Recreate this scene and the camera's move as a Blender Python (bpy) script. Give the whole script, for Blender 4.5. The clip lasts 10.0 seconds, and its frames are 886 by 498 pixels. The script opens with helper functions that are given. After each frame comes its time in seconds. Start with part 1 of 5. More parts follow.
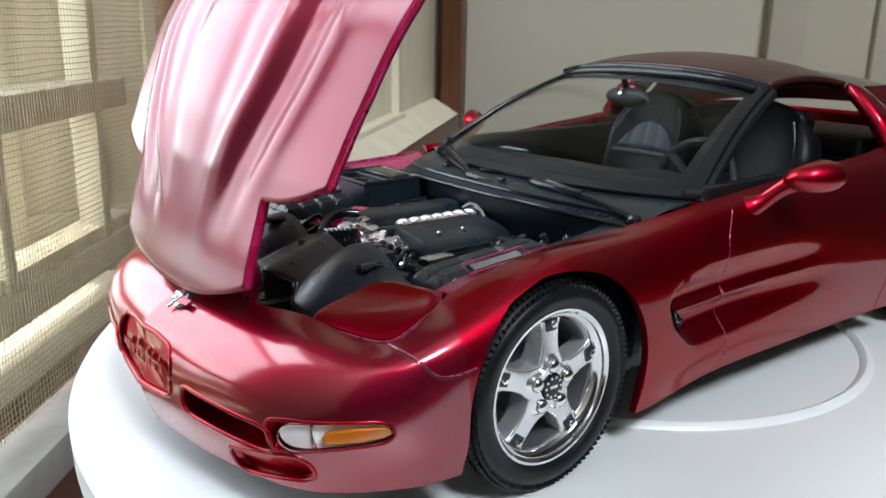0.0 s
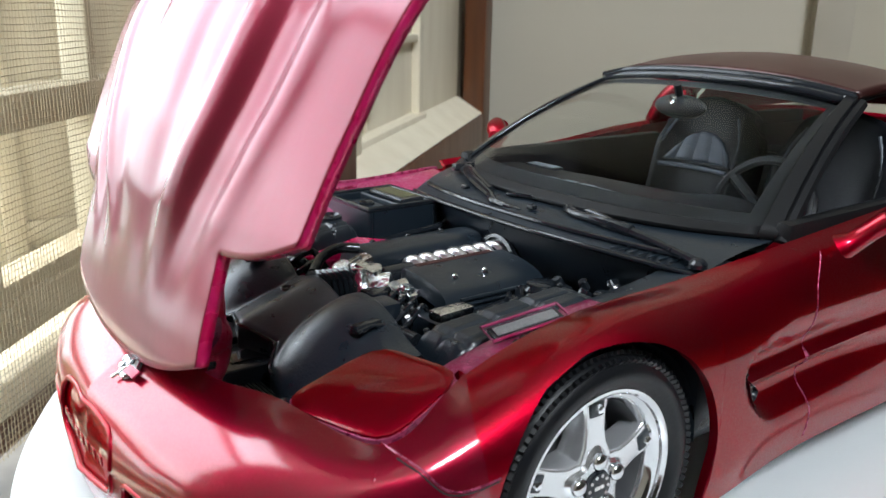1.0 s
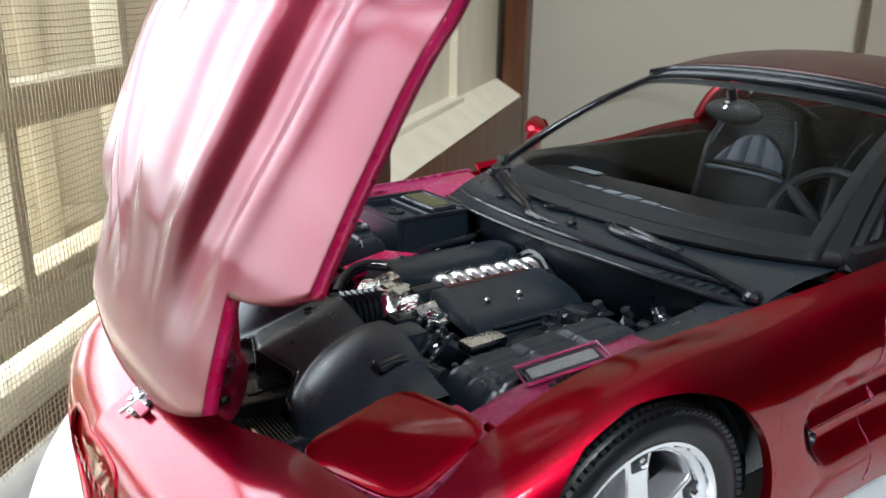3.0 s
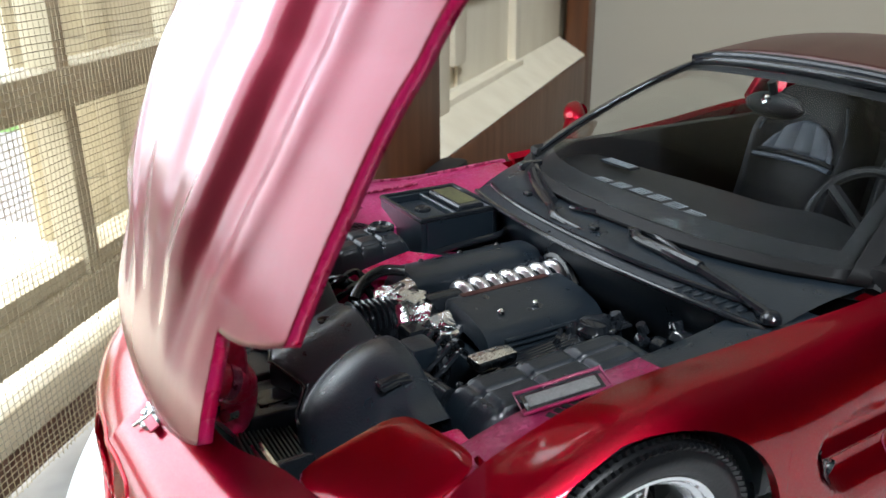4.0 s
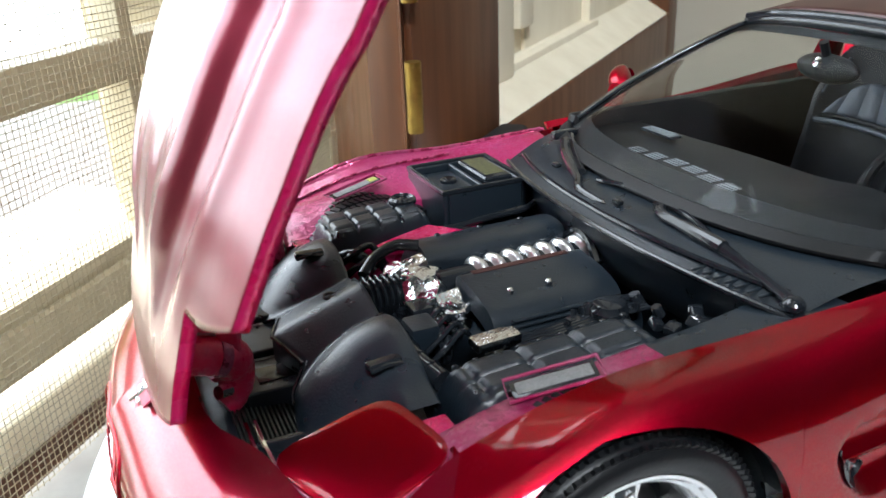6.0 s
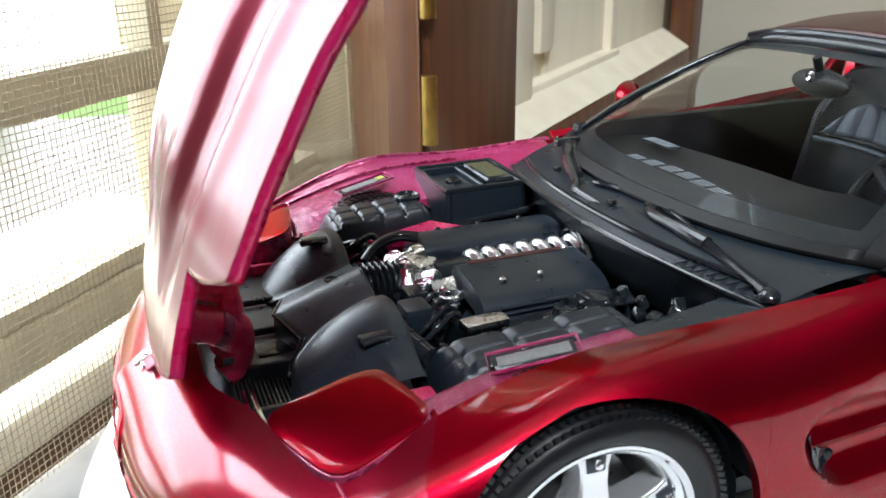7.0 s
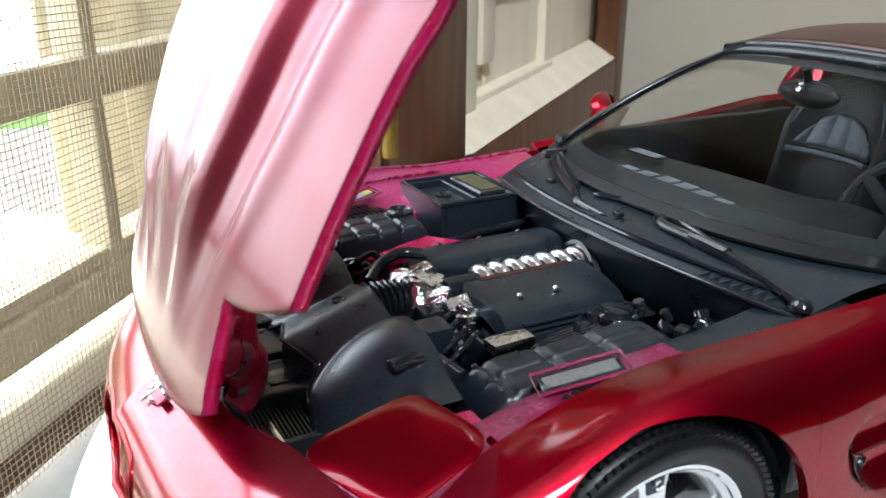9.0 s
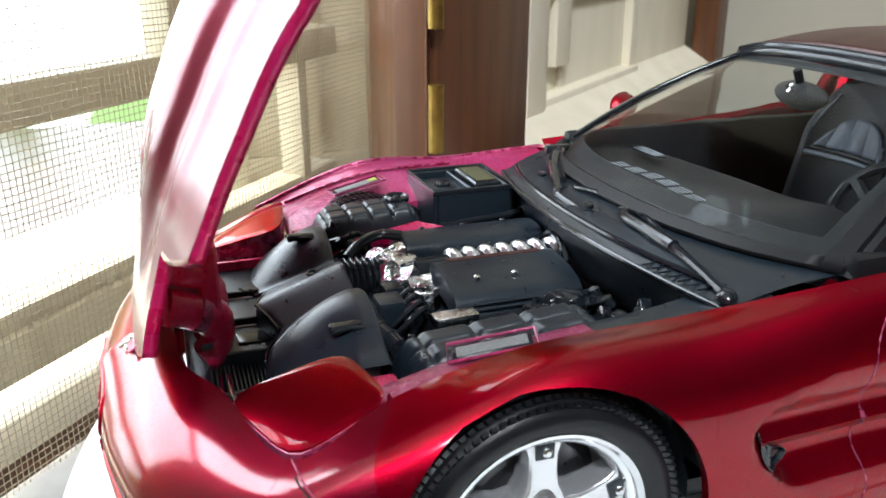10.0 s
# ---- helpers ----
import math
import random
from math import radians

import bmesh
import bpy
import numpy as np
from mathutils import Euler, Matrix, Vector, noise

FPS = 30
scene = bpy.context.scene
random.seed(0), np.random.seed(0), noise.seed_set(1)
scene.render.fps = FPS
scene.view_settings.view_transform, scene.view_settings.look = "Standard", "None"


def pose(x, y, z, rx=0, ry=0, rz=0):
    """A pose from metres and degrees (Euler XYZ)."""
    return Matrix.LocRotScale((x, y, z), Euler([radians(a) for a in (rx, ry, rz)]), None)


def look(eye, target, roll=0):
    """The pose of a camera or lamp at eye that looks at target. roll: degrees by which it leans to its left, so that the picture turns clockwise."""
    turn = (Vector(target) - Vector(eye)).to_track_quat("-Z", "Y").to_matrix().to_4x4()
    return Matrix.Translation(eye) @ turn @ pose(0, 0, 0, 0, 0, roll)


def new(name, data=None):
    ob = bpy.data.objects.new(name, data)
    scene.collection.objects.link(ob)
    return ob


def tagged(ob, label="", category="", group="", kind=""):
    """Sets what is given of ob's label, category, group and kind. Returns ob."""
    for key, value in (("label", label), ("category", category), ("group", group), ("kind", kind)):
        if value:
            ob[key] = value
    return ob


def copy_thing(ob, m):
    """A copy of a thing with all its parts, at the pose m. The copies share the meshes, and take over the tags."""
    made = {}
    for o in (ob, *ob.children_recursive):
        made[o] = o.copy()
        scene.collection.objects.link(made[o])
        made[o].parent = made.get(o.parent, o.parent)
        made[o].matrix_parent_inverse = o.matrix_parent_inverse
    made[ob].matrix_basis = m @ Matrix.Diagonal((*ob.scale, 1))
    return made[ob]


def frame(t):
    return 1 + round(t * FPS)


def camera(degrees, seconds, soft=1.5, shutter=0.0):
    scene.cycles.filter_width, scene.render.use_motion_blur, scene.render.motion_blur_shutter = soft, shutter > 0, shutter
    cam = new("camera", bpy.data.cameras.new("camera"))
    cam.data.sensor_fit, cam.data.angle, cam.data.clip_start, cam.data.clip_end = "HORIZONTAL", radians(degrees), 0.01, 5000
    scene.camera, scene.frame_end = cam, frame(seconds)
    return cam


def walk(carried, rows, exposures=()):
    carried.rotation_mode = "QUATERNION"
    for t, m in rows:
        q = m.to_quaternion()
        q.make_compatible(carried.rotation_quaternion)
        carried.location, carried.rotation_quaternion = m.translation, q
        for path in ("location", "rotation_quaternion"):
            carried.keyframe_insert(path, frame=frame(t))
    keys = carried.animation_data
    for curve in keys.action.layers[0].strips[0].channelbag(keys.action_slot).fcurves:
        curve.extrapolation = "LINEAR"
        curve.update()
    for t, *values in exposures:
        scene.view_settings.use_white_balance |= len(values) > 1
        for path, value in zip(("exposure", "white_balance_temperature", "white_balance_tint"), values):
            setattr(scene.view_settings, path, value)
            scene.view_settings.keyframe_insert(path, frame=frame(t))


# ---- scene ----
cam = camera(56.1, 10.0)
METRES, TILT, LEAN, TURN = 0.185, -14.0, 0.0, 142.19
ROWS = [
    (0.0, 0.0, 0.0, 0.0, 0.0, 0.0, -0.0),
    (0.5, 0.0112, 0.0743, 0.0222, 0.96, 0.07, -0.21),
    (1.0, 0.0055, 0.1633, 0.0467, 1.62, -0.4, -0.41),
    (1.5, 0.0176, 0.208, 0.0607, 3.22, -1.08, -0.74),
    (2.0, 0.0232, 0.2037, 0.059, 4.35, -0.98, -0.89),
    (3.5, 0.0029, 0.2122, 0.1084, 4.26, -3.44, -1.46),
    (4.0, 0.0541, 0.2269, 0.1349, 9.2, -5.63, -1.06),
    (4.5, 0.0891, 0.2143, 0.1385, 12.42, -5.43, -0.97),
    (5.0, 0.0908, 0.2272, 0.1331, 12.76, -5.66, -0.6),
    (5.5, 0.0833, 0.2378, 0.1355, 12.78, -6.11, -1.0),
    (6.0, 0.1131, 0.2677, 0.1426, 15.4, -8.23, -0.81),
    (7.5, 0.1533, 0.2305, 0.1034, 16.98, -5.3, -3.58),
    (8.0, 0.0928, 0.2368, 0.1096, 13.23, -5.28, -2.62),
    (8.5, -0.0103, 0.2574, 0.1189, 6.98, -5.21, -1.13),
    (9.0, 0.0581, 0.2432, 0.1125, 11.09, -5.2, -2.16),
    (9.5, 0.2404, 0.2304, 0.1, 22.22, -5.48, -4.88),
    (10.0, 0.1928, 0.2312, 0.104, 19.28, -5.31, -4.17),
]
walk(cam, [(t, pose(0, 0.001, -0.0014, 1.8, 0, -1) @ pose(0.09344, 0.13580, 0.07454, TILT, LEAN, TURN) @ pose(METRES * x, METRES * y, METRES * z, 90 + pitch, roll, yaw)) for t, x, y, z, yaw, pitch, roll in ROWS],
     [(0, 0.0), (1.5, 0.22), (3.5, 0.17), (6, 0.42), (7.5, 0.46), (8.5, 0.34), (10, 0.46)])

cam.data.dof.use_dof, cam.data.dof.focus_distance, cam.data.dof.aperture_fstop = True, 0.145, 64.0

# ---- world, sun, large lights ----
S = 1 / 18  # the car is a 1:18 model: lengths below are the full-size car's metres, shrunk by S
DA, NA, P0 = Vector((-0.653, -0.757, 0)), Vector((0.757, -0.653, 0)), Vector((0.6, -3.0, 0))
DC, NC, PC = Vector((-0.755, -0.656, 0)), Vector((0.656, -0.755, 0)), Vector((-1.74, -3.1, 0))


def frame_of(d, n, p):
    """A wall's own axes: along, outward, up."""
    m = Matrix(((d.x, n.x, 0, p.x), (d.y, n.y, 0, p.y), (0, 0, 1, p.z), (0, 0, 0, 1)))
    return m


WA, WC = frame_of(DA, NA, P0), frame_of(DC, NC, PC)

world = bpy.data.worlds.new("sky")
scene.world = world
world.use_nodes = True
wn = world.node_tree.nodes
sky = wn.new("ShaderNodeTexSky")
sky.sky_type, sky.sun_disc = "NISHITA", False
sky.sun_elevation, sky.sun_rotation = radians(60), radians(131)
world.node_tree.links.new(sky.outputs[0], wn["Background"].inputs[0])
wn["Background"].inputs[1].default_value = 0.12


def area(name, m, sx, sy, power, color):
    data = bpy.data.lights.new(name, "AREA")
    data.shape, data.size, data.size_y, data.energy, data.color = "RECTANGLE", sx * S, sy * S, power, color
    ob = new(name, data)
    ob.matrix_world = m
    return ob


def look_s(eye, target):
    return look(Vector(eye) * S, Vector(target) * S)


sun_data = bpy.data.lights.new("sun", "SUN")
sun_data.energy, sun_data.angle, sun_data.color = 5.0, radians(0.6), (1.0, 0.95, 0.86)
sun = new("sun", sun_data)
sun.matrix_world = look((3.785, -3.265, 8.66), (0, 0, 0))
area("window_daylight", look_s(WA @ Vector((-1, 8.9, 15.2)), WA @ Vector((-1, -6, 15.2))), 40, 24, 60.0, (0.82, 0.91, 1.0))
area("back_window_daylight", look_s((6, 23.6, 28), (0, 0, 4)), 7.4, 7.4, 38.0, (0.86, 0.93, 1.0))


# ---- materials ----
def mat(name, color=(0.5, 0.5, 0.5), rough=0.5, metal=0.0, **more):
    m = bpy.data.materials.new(name)
    m.use_nodes = True
    b = m.node_tree.nodes["Principled BSDF"]
    b.inputs["Base Color"].default_value = (*color, 1)
    b.inputs["Roughness"].default_value, b.inputs["Metallic"].default_value = rough, metal
    for key, value in more.items():
        b.inputs[key.replace("_", " ")].default_value = value
    return m


def vary(m, scale, amount, tint=None, detail=4.0, bump=0.0, bump_scale=None, rough=0.0, stretch=(1, 1, 1), seed=0.0):
    """Noise on a material's colour, roughness and relief; scale per metre."""
    t = m.node_tree
    n, l = t.nodes, t.links
    b = n["Principled BSDF"]
    base = tuple(b.inputs["Base Color"].default_value)[:3]
    co, mp = n.new("ShaderNodeTexCoord"), n.new("ShaderNodeMapping")
    mp.inputs["Scale"].default_value, mp.inputs["Location"].default_value = stretch, (seed, seed, seed)
    l.new(co.outputs["Object"], mp.inputs[0])
    tx = n.new("ShaderNodeTexNoise")
    tx.inputs["Scale"].default_value, tx.inputs["Detail"].default_value = scale, detail
    l.new(mp.outputs[0], tx.inputs["Vector"])
    mix = n.new("ShaderNodeMix")
    mix.data_type = "RGBA"
    other = tint or tuple(c * 0.5 for c in base)
    mix.inputs["A"].default_value, mix.inputs["B"].default_value = (*base, 1), (*other, 1)
    ramp = n.new("ShaderNodeMapRange")
    ramp.inputs["From Min"].default_value, ramp.inputs["From Max"].default_value = 0.35, 0.7
    ramp.inputs["To Max"].default_value = amount
    l.new(tx.outputs["Fac"], ramp.inputs["Value"])
    l.new(ramp.outputs[0], mix.inputs["Factor"])
    l.new(mix.outputs["Result"], b.inputs["Base Color"])
    if rough:
        r = n.new("ShaderNodeMapRange")
        r0 = b.inputs["Roughness"].default_value
        r.inputs["To Min"].default_value, r.inputs["To Max"].default_value = max(0.02, r0 - rough), min(1, r0 + rough)
        l.new(tx.outputs["Fac"], r.inputs["Value"])
        l.new(r.outputs[0], b.inputs["Roughness"])
    if bump:
        t2 = n.new("ShaderNodeTexNoise")
        t2.inputs["Scale"].default_value, t2.inputs["Detail"].default_value = bump_scale or scale * 6, 3.0
        l.new(mp.outputs[0], t2.inputs["Vector"])
        bp = n.new("ShaderNodeBump")
        bp.inputs["Strength"].default_value, bp.inputs["Distance"].default_value = bump, 0.0004
        l.new(t2.outputs["Fac"], bp.inputs["Height"])
        l.new(bp.outputs[0], b.inputs["Normal"])
    return m


def flakes(m, scale, amount):
    """Metal flakes: each small cell of the paint leans its own way."""
    n, l = m.node_tree.nodes, m.node_tree.links
    co, cell, geo = n.new("ShaderNodeTexCoord"), n.new("ShaderNodeTexVoronoi"), n.new("ShaderNodeNewGeometry")
    off, size, add, unit = (n.new("ShaderNodeVectorMath") for _ in range(4))
    cell.inputs["Scale"].default_value = scale
    off.operation, size.operation, add.operation, unit.operation = "SUBTRACT", "SCALE", "ADD", "NORMALIZE"
    off.inputs[1].default_value, size.inputs["Scale"].default_value = (0.5, 0.5, 0.5), amount
    l.new(co.outputs["Object"], cell.inputs["Vector"])
    l.new(cell.outputs["Color"], off.inputs[0])
    l.new(off.outputs[0], size.inputs[0])
    l.new(size.outputs[0], add.inputs[0])
    l.new(geo.outputs["Normal"], add.inputs[1])
    l.new(add.outputs[0], unit.inputs[0])
    l.new(unit.outputs[0], n["Principled BSDF"].inputs["Normal"])
    return m


paint = flakes(vary(mat("red_metallic_paint", (0.35, 0.0008, 0.016), 0.42, 1.0, Specular_Tint=(0.55, 0.01, 0.03, 1), Coat_Weight=1.0, Coat_Roughness=0.08, Coat_IOR=1.38), 45, 0.3, (0.31, 0.0008, 0.010), rough=0.03), 5200, 0.10)
nose_paint = flakes(vary(mat("waxed_red_nose_paint", (0.31, 0.0015, 0.026), 0.45, 1.0, Specular_Tint=(0.55, 0.01, 0.03, 1), Coat_Weight=1.0, Coat_Roughness=0.15, Coat_IOR=1.8), 45, 0.3, (0.26, 0.0012, 0.021), rough=0.03), 5200, 0.10)
smoked = vary(mat("smoked_brown_roof", (0.045, 0.008, 0.006), 0.42, 0.3, Coat_Weight=0.25, Coat_Roughness=0.22), 60, 0.5, (0.028, 0.006, 0.005), rough=0.06)
hazy_paint = vary(mat("hazy_red_paint", (0.23, 0.0015, 0.027), 0.50, 0.75, Coat_Weight=1.0, Coat_Roughness=0.20, Coat_IOR=1.48), 40, 0.7, (0.14, 0.0012, 0.016), stretch=(1, 1, 0.25), bump=0.16, bump_scale=170, rough=0.06)
# Worn edges, and the pink highlights painted along joints and headlamp doors.
worn = flakes(vary(mat("worn_highlight_edge", (0.42, 0.02, 0.10), 0.28, 0.6, Coat_Weight=0.6), 700, 0.7, (0.50, 0.16, 0.28), rough=0.1), 3000, 0.3)
inner = flakes(vary(mat("magenta_inner_paint", (0.54, 0.003, 0.075), 0.28, 0.2, Coat_Weight=0.6, Coat_Roughness=0.10), 300, 0.6, (0.58, 0.02, 0.16), rough=0.06), 2600, 0.35)
bay_paint = flakes(vary(mat("purple_magenta_bay_paint", (0.36, 0.004, 0.070), 0.30, 0.3, Coat_Weight=0.6, Coat_Roughness=0.12), 90, 0.8, (0.42, 0.06, 0.19), rough=0.08), 2600, 0.3)
hinge_paint = flakes(vary(mat("glittering_crimson_paint", (0.90, 0.006, 0.10), 0.30, 0.1, Coat_Weight=0.8, Coat_Roughness=0.10), 500, 0.6, (0.85, 0.10, 0.24), rough=0.08), 1800, 0.35)
dash_black = vary(mat("matt_black_dashboard", (0.006, 0.0068, 0.008), 0.45, Specular_IOR_Level=0.25), 300, 0.5, (0.010, 0.010, 0.011), bump=0.1)
pale_slot = vary(mat("pale_grey_slats", (0.15, 0.165, 0.18), 0.45), 300, 0.4, (0.10, 0.11, 0.12))
# Pale blotches put the window's reflection into the pink paint.
gutter = flakes(vary(mat("pale_reflection_pink_paint", (0.34, 0.008, 0.09), 0.36, 0.45, Coat_Weight=0.4), 160, 0.8, (0.36, 0.10, 0.19), rough=0.1), 2200, 0.35)
black = vary(mat("satin_black_plastic", (0.009, 0.015, 0.022), 0.30, Specular_IOR_Level=0.6), 300, 0.5, (0.013, 0.020, 0.027), bump=0.18, bump_scale=3200, rough=0.09)
trim_black = vary(mat("gloss_black_trim", (0.011, 0.014, 0.018), 0.11), 200, 0.4, (0.015, 0.017, 0.021), bump=0.07, bump_scale=900, rough=0.05)
cloth_black = vary(mat("black_seat_vinyl", (0.003, 0.004, 0.006), 0.42, Specular_IOR_Level=0.2), 400, 0.5, (0.009, 0.009, 0.012), bump=0.1)
seat_grey = vary(mat("grey_seat_panel", (0.07, 0.085, 0.11), 0.5), 300, 0.4, (0.11, 0.13, 0.16))
rubber = vary(mat("tyre_rubber", (0.005, 0.006, 0.008), 0.36, Specular_IOR_Level=0.35), 400, 0.5, (0.013, 0.013, 0.013), bump=0.1, rough=0.1)
chrome = vary(mat("chrome", (0.82, 0.83, 0.85), 0.09, 1.0), 200, 0.2, (0.6, 0.6, 0.62), rough=0.05)
rim_silver = vary(mat("bright_silver_wheel", (0.88, 0.89, 0.90), 0.22, 0.8), 300, 0.3, (0.72, 0.72, 0.74), rough=0.08)
satin_silver = vary(mat("satin_silver_runner", (0.72, 0.72, 0.73), 0.28, 0.9), 300, 0.3, (0.6, 0.6, 0.62))
fin_grey = vary(mat("dark_grey_fins", (0.022, 0.026, 0.024), 0.4, 0.3), 300, 0.5, (0.012, 0.014, 0.013))
steel = vary(mat("grey_brake_steel", (0.13, 0.13, 0.135), 0.42, 0.8), 400, 0.4, (0.08, 0.08, 0.085), rough=0.08)
barrel_grey = vary(mat("grey_wheel_barrel", (0.22, 0.225, 0.235), 0.38, 0.7), 300, 0.4, (0.15, 0.15, 0.16), rough=0.08)
hub_silver = vary(mat("polished_hub_silver", (0.84, 0.85, 0.87), 0.16, 0.9), 300, 0.3, (0.7, 0.7, 0.72), rough=0.06)
white = vary(mat("white_plastic", (0.83, 0.86, 0.87), 0.32), 40, 0.25, (0.76, 0.79, 0.80), rough=0.06)
wood = vary(mat("brown_varnished_wood", (0.130, 0.046, 0.016), 0.38), 18, 0.9, (0.070, 0.023, 0.008), stretch=(8, 8, 0.7), bump=0.1, rough=0.1)
table_wood = vary(mat("dark_table_wood", (0.075, 0.026, 0.014), 0.35), 20, 0.8, (0.035, 0.012, 0.007), stretch=(1, 6, 1), rough=0.1)
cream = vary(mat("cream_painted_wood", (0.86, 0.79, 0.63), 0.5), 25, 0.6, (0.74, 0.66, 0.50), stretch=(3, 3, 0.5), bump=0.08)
# Darker copy of the cream: the room side's shade is put in the colour.
frame_cream = vary(mat("shaded_cream_frame", (0.50, 0.44, 0.31), 0.55), 25, 0.6, (0.37, 0.31, 0.21), stretch=(3, 3, 0.5), bump=0.15)
lamp_bowl = vary(mat("bright_lamp_bowl", (0.95, 0.94, 0.94), 0.2, 0.25), 260, 0.3, (0.85, 0.83, 0.83), bump=0.5, bump_scale=900)
lens_clear = mat("clear_lamp_plastic", (1, 1, 1), 0.02, 0.0, Transmission_Weight=1.0, IOR=1.13)
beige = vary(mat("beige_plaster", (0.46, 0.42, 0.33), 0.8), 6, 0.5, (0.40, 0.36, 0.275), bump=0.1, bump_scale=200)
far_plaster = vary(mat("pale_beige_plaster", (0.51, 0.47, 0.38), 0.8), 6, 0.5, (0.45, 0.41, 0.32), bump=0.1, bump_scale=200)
# Plaster for walls out of view, darkened to keep bounce and reflections low.
room_dimmed = vary(mat("darkened_room_plaster", (0.11, 0.105, 0.095), 0.85), 6, 0.5, (0.085, 0.08, 0.072), bump=0.1, bump_scale=200)
ceiling_grey = vary(mat("pale_ceiling_paint", (0.50, 0.50, 0.49), 0.85), 6, 0.4, (0.44, 0.44, 0.43), bump=0.1, bump_scale=200)
pale = vary(mat("pale_trim_paint", (0.44, 0.40, 0.32), 0.7), 30, 0.4, (0.38, 0.34, 0.27))
brass = vary(mat("aged_brass", (0.30, 0.19, 0.04), 0.4, 0.85), 300, 0.6, (0.14, 0.08, 0.02))
net = vary(mat("cream_plastic_net", (0.36, 0.31, 0.21), 0.4), 60, 0.5, (0.27, 0.23, 0.15))
glass = mat("clear_glass", (0.9, 0.93, 0.93), 0.02, 0.0, Transmission_Weight=1.0, IOR=1.11)
foil = vary(mat("crinkled_bright_metal", (0.85, 0.86, 0.88), 0.12, 1.0), 300, 0.3, (0.5, 0.5, 0.52), bump=1.0, bump_scale=900, rough=0.08)
amber = mat("amber_lens", (0.85, 0.27, 0.015), 0.18, 0.0, Coat_Weight=0.8, Transmission_Weight=0.55)
reflector = vary(mat("pale_lamp_reflector", (0.88, 0.87, 0.85), 0.18, 0.7), 500, 0.4, (0.62, 0.6, 0.58), bump=0.6, bump_scale=1500)
sill_stone = vary(mat("grey_sill", (0.33, 0.32, 0.3), 0.6), 60, 0.6, (0.2, 0.19, 0.18))
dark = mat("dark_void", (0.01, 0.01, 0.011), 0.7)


def backdrop_mat():
    m = bpy.data.materials.new("bright_outdoors")
    m.use_nodes = True
    t = m.node_tree
    n, l = t.nodes, t.links
    n.remove(n["Principled BSDF"])
    em = n.new("ShaderNodeEmission")
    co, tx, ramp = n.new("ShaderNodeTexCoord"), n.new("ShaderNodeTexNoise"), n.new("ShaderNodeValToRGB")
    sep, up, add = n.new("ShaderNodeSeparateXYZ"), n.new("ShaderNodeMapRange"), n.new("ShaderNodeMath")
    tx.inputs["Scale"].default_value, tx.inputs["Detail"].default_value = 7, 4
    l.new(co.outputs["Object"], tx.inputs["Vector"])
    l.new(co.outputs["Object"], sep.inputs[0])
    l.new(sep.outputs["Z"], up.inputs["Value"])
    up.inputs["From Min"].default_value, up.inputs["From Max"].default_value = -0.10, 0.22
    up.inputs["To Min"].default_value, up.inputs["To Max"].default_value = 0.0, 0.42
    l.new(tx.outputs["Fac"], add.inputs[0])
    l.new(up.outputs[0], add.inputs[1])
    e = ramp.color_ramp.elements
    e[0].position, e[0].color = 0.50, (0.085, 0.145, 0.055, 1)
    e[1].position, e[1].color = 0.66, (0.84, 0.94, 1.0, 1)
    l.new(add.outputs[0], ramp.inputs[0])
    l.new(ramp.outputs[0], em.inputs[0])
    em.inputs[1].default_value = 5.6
    l.new(em.outputs[0], n["Material Output"].inputs[0])
    return m


outdoors = backdrop_mat()


# ---- building helpers ----
def finish(bm, name, material, angle=35, size=S):
    if size != 1:
        bmesh.ops.transform(bm, matrix=Matrix.Scale(size, 4), verts=bm.verts)
    me = bpy.data.meshes.new(name)
    bm.normal_update()
    bm.to_mesh(me)
    bm.free()
    for m in material if isinstance(material, (list, tuple)) else (material,):
        me.materials.append(m)
    me.polygons.foreach_set("use_smooth", [True] * len(me.polygons))
    me.set_sharp_from_angle(angle=radians(angle))
    return me


def part(name, bm, material, parent=None, label="", angle=35):
    ob = new(name, finish(bm, name, material, angle))
    ob.parent = parent
    if label:
        ob["label"] = label
    return ob


def thing(name, label, category, kind="", group=""):
    ob = new(name)
    ob.empty_display_size = 0.01
    return tagged(ob, label, category, group, kind)


def grid(nu, nv, f, closed=False):
    """A sheet of nu x nv points, f(i / (nu - 1), j / (nv - 1))."""
    bm = bmesh.new()
    rows = [[bm.verts.new(f(i / (nu - 1), j / (nv - 1))) for j in range(nv)] for i in range(nu)]
    for i in range(nu - 1):
        for j in range(nv - 1):
            bm.faces.new((rows[i][j], rows[i + 1][j], rows[i + 1][j + 1], rows[i][j + 1]))
    return bm


def box(cx, cy, cz, sx, sy, sz, bevel=0.0, m=None, seg=2, bm=None):
    out = bm or bmesh.new()
    made = bmesh.ops.create_cube(out, size=1, matrix=(m or Matrix()) @ Matrix.Translation((cx, cy, cz)) @ Matrix.Diagonal((sx, sy, sz, 1)))["verts"]
    if bevel:
        edges = list({e for v in made for e in v.link_edges})
        bmesh.ops.bevel(out, geom=edges, offset=bevel, segments=seg, affect="EDGES", profile=0.6)
    return out


def span(x0, x1, y0, y1, z0, z1, bevel=0.0, m=None, bm=None, seg=2):
    return box((x0 + x1) / 2, (y0 + y1) / 2, (z0 + z1) / 2, abs(x1 - x0), abs(y1 - y0), abs(z1 - z0), bevel, m, seg, bm)


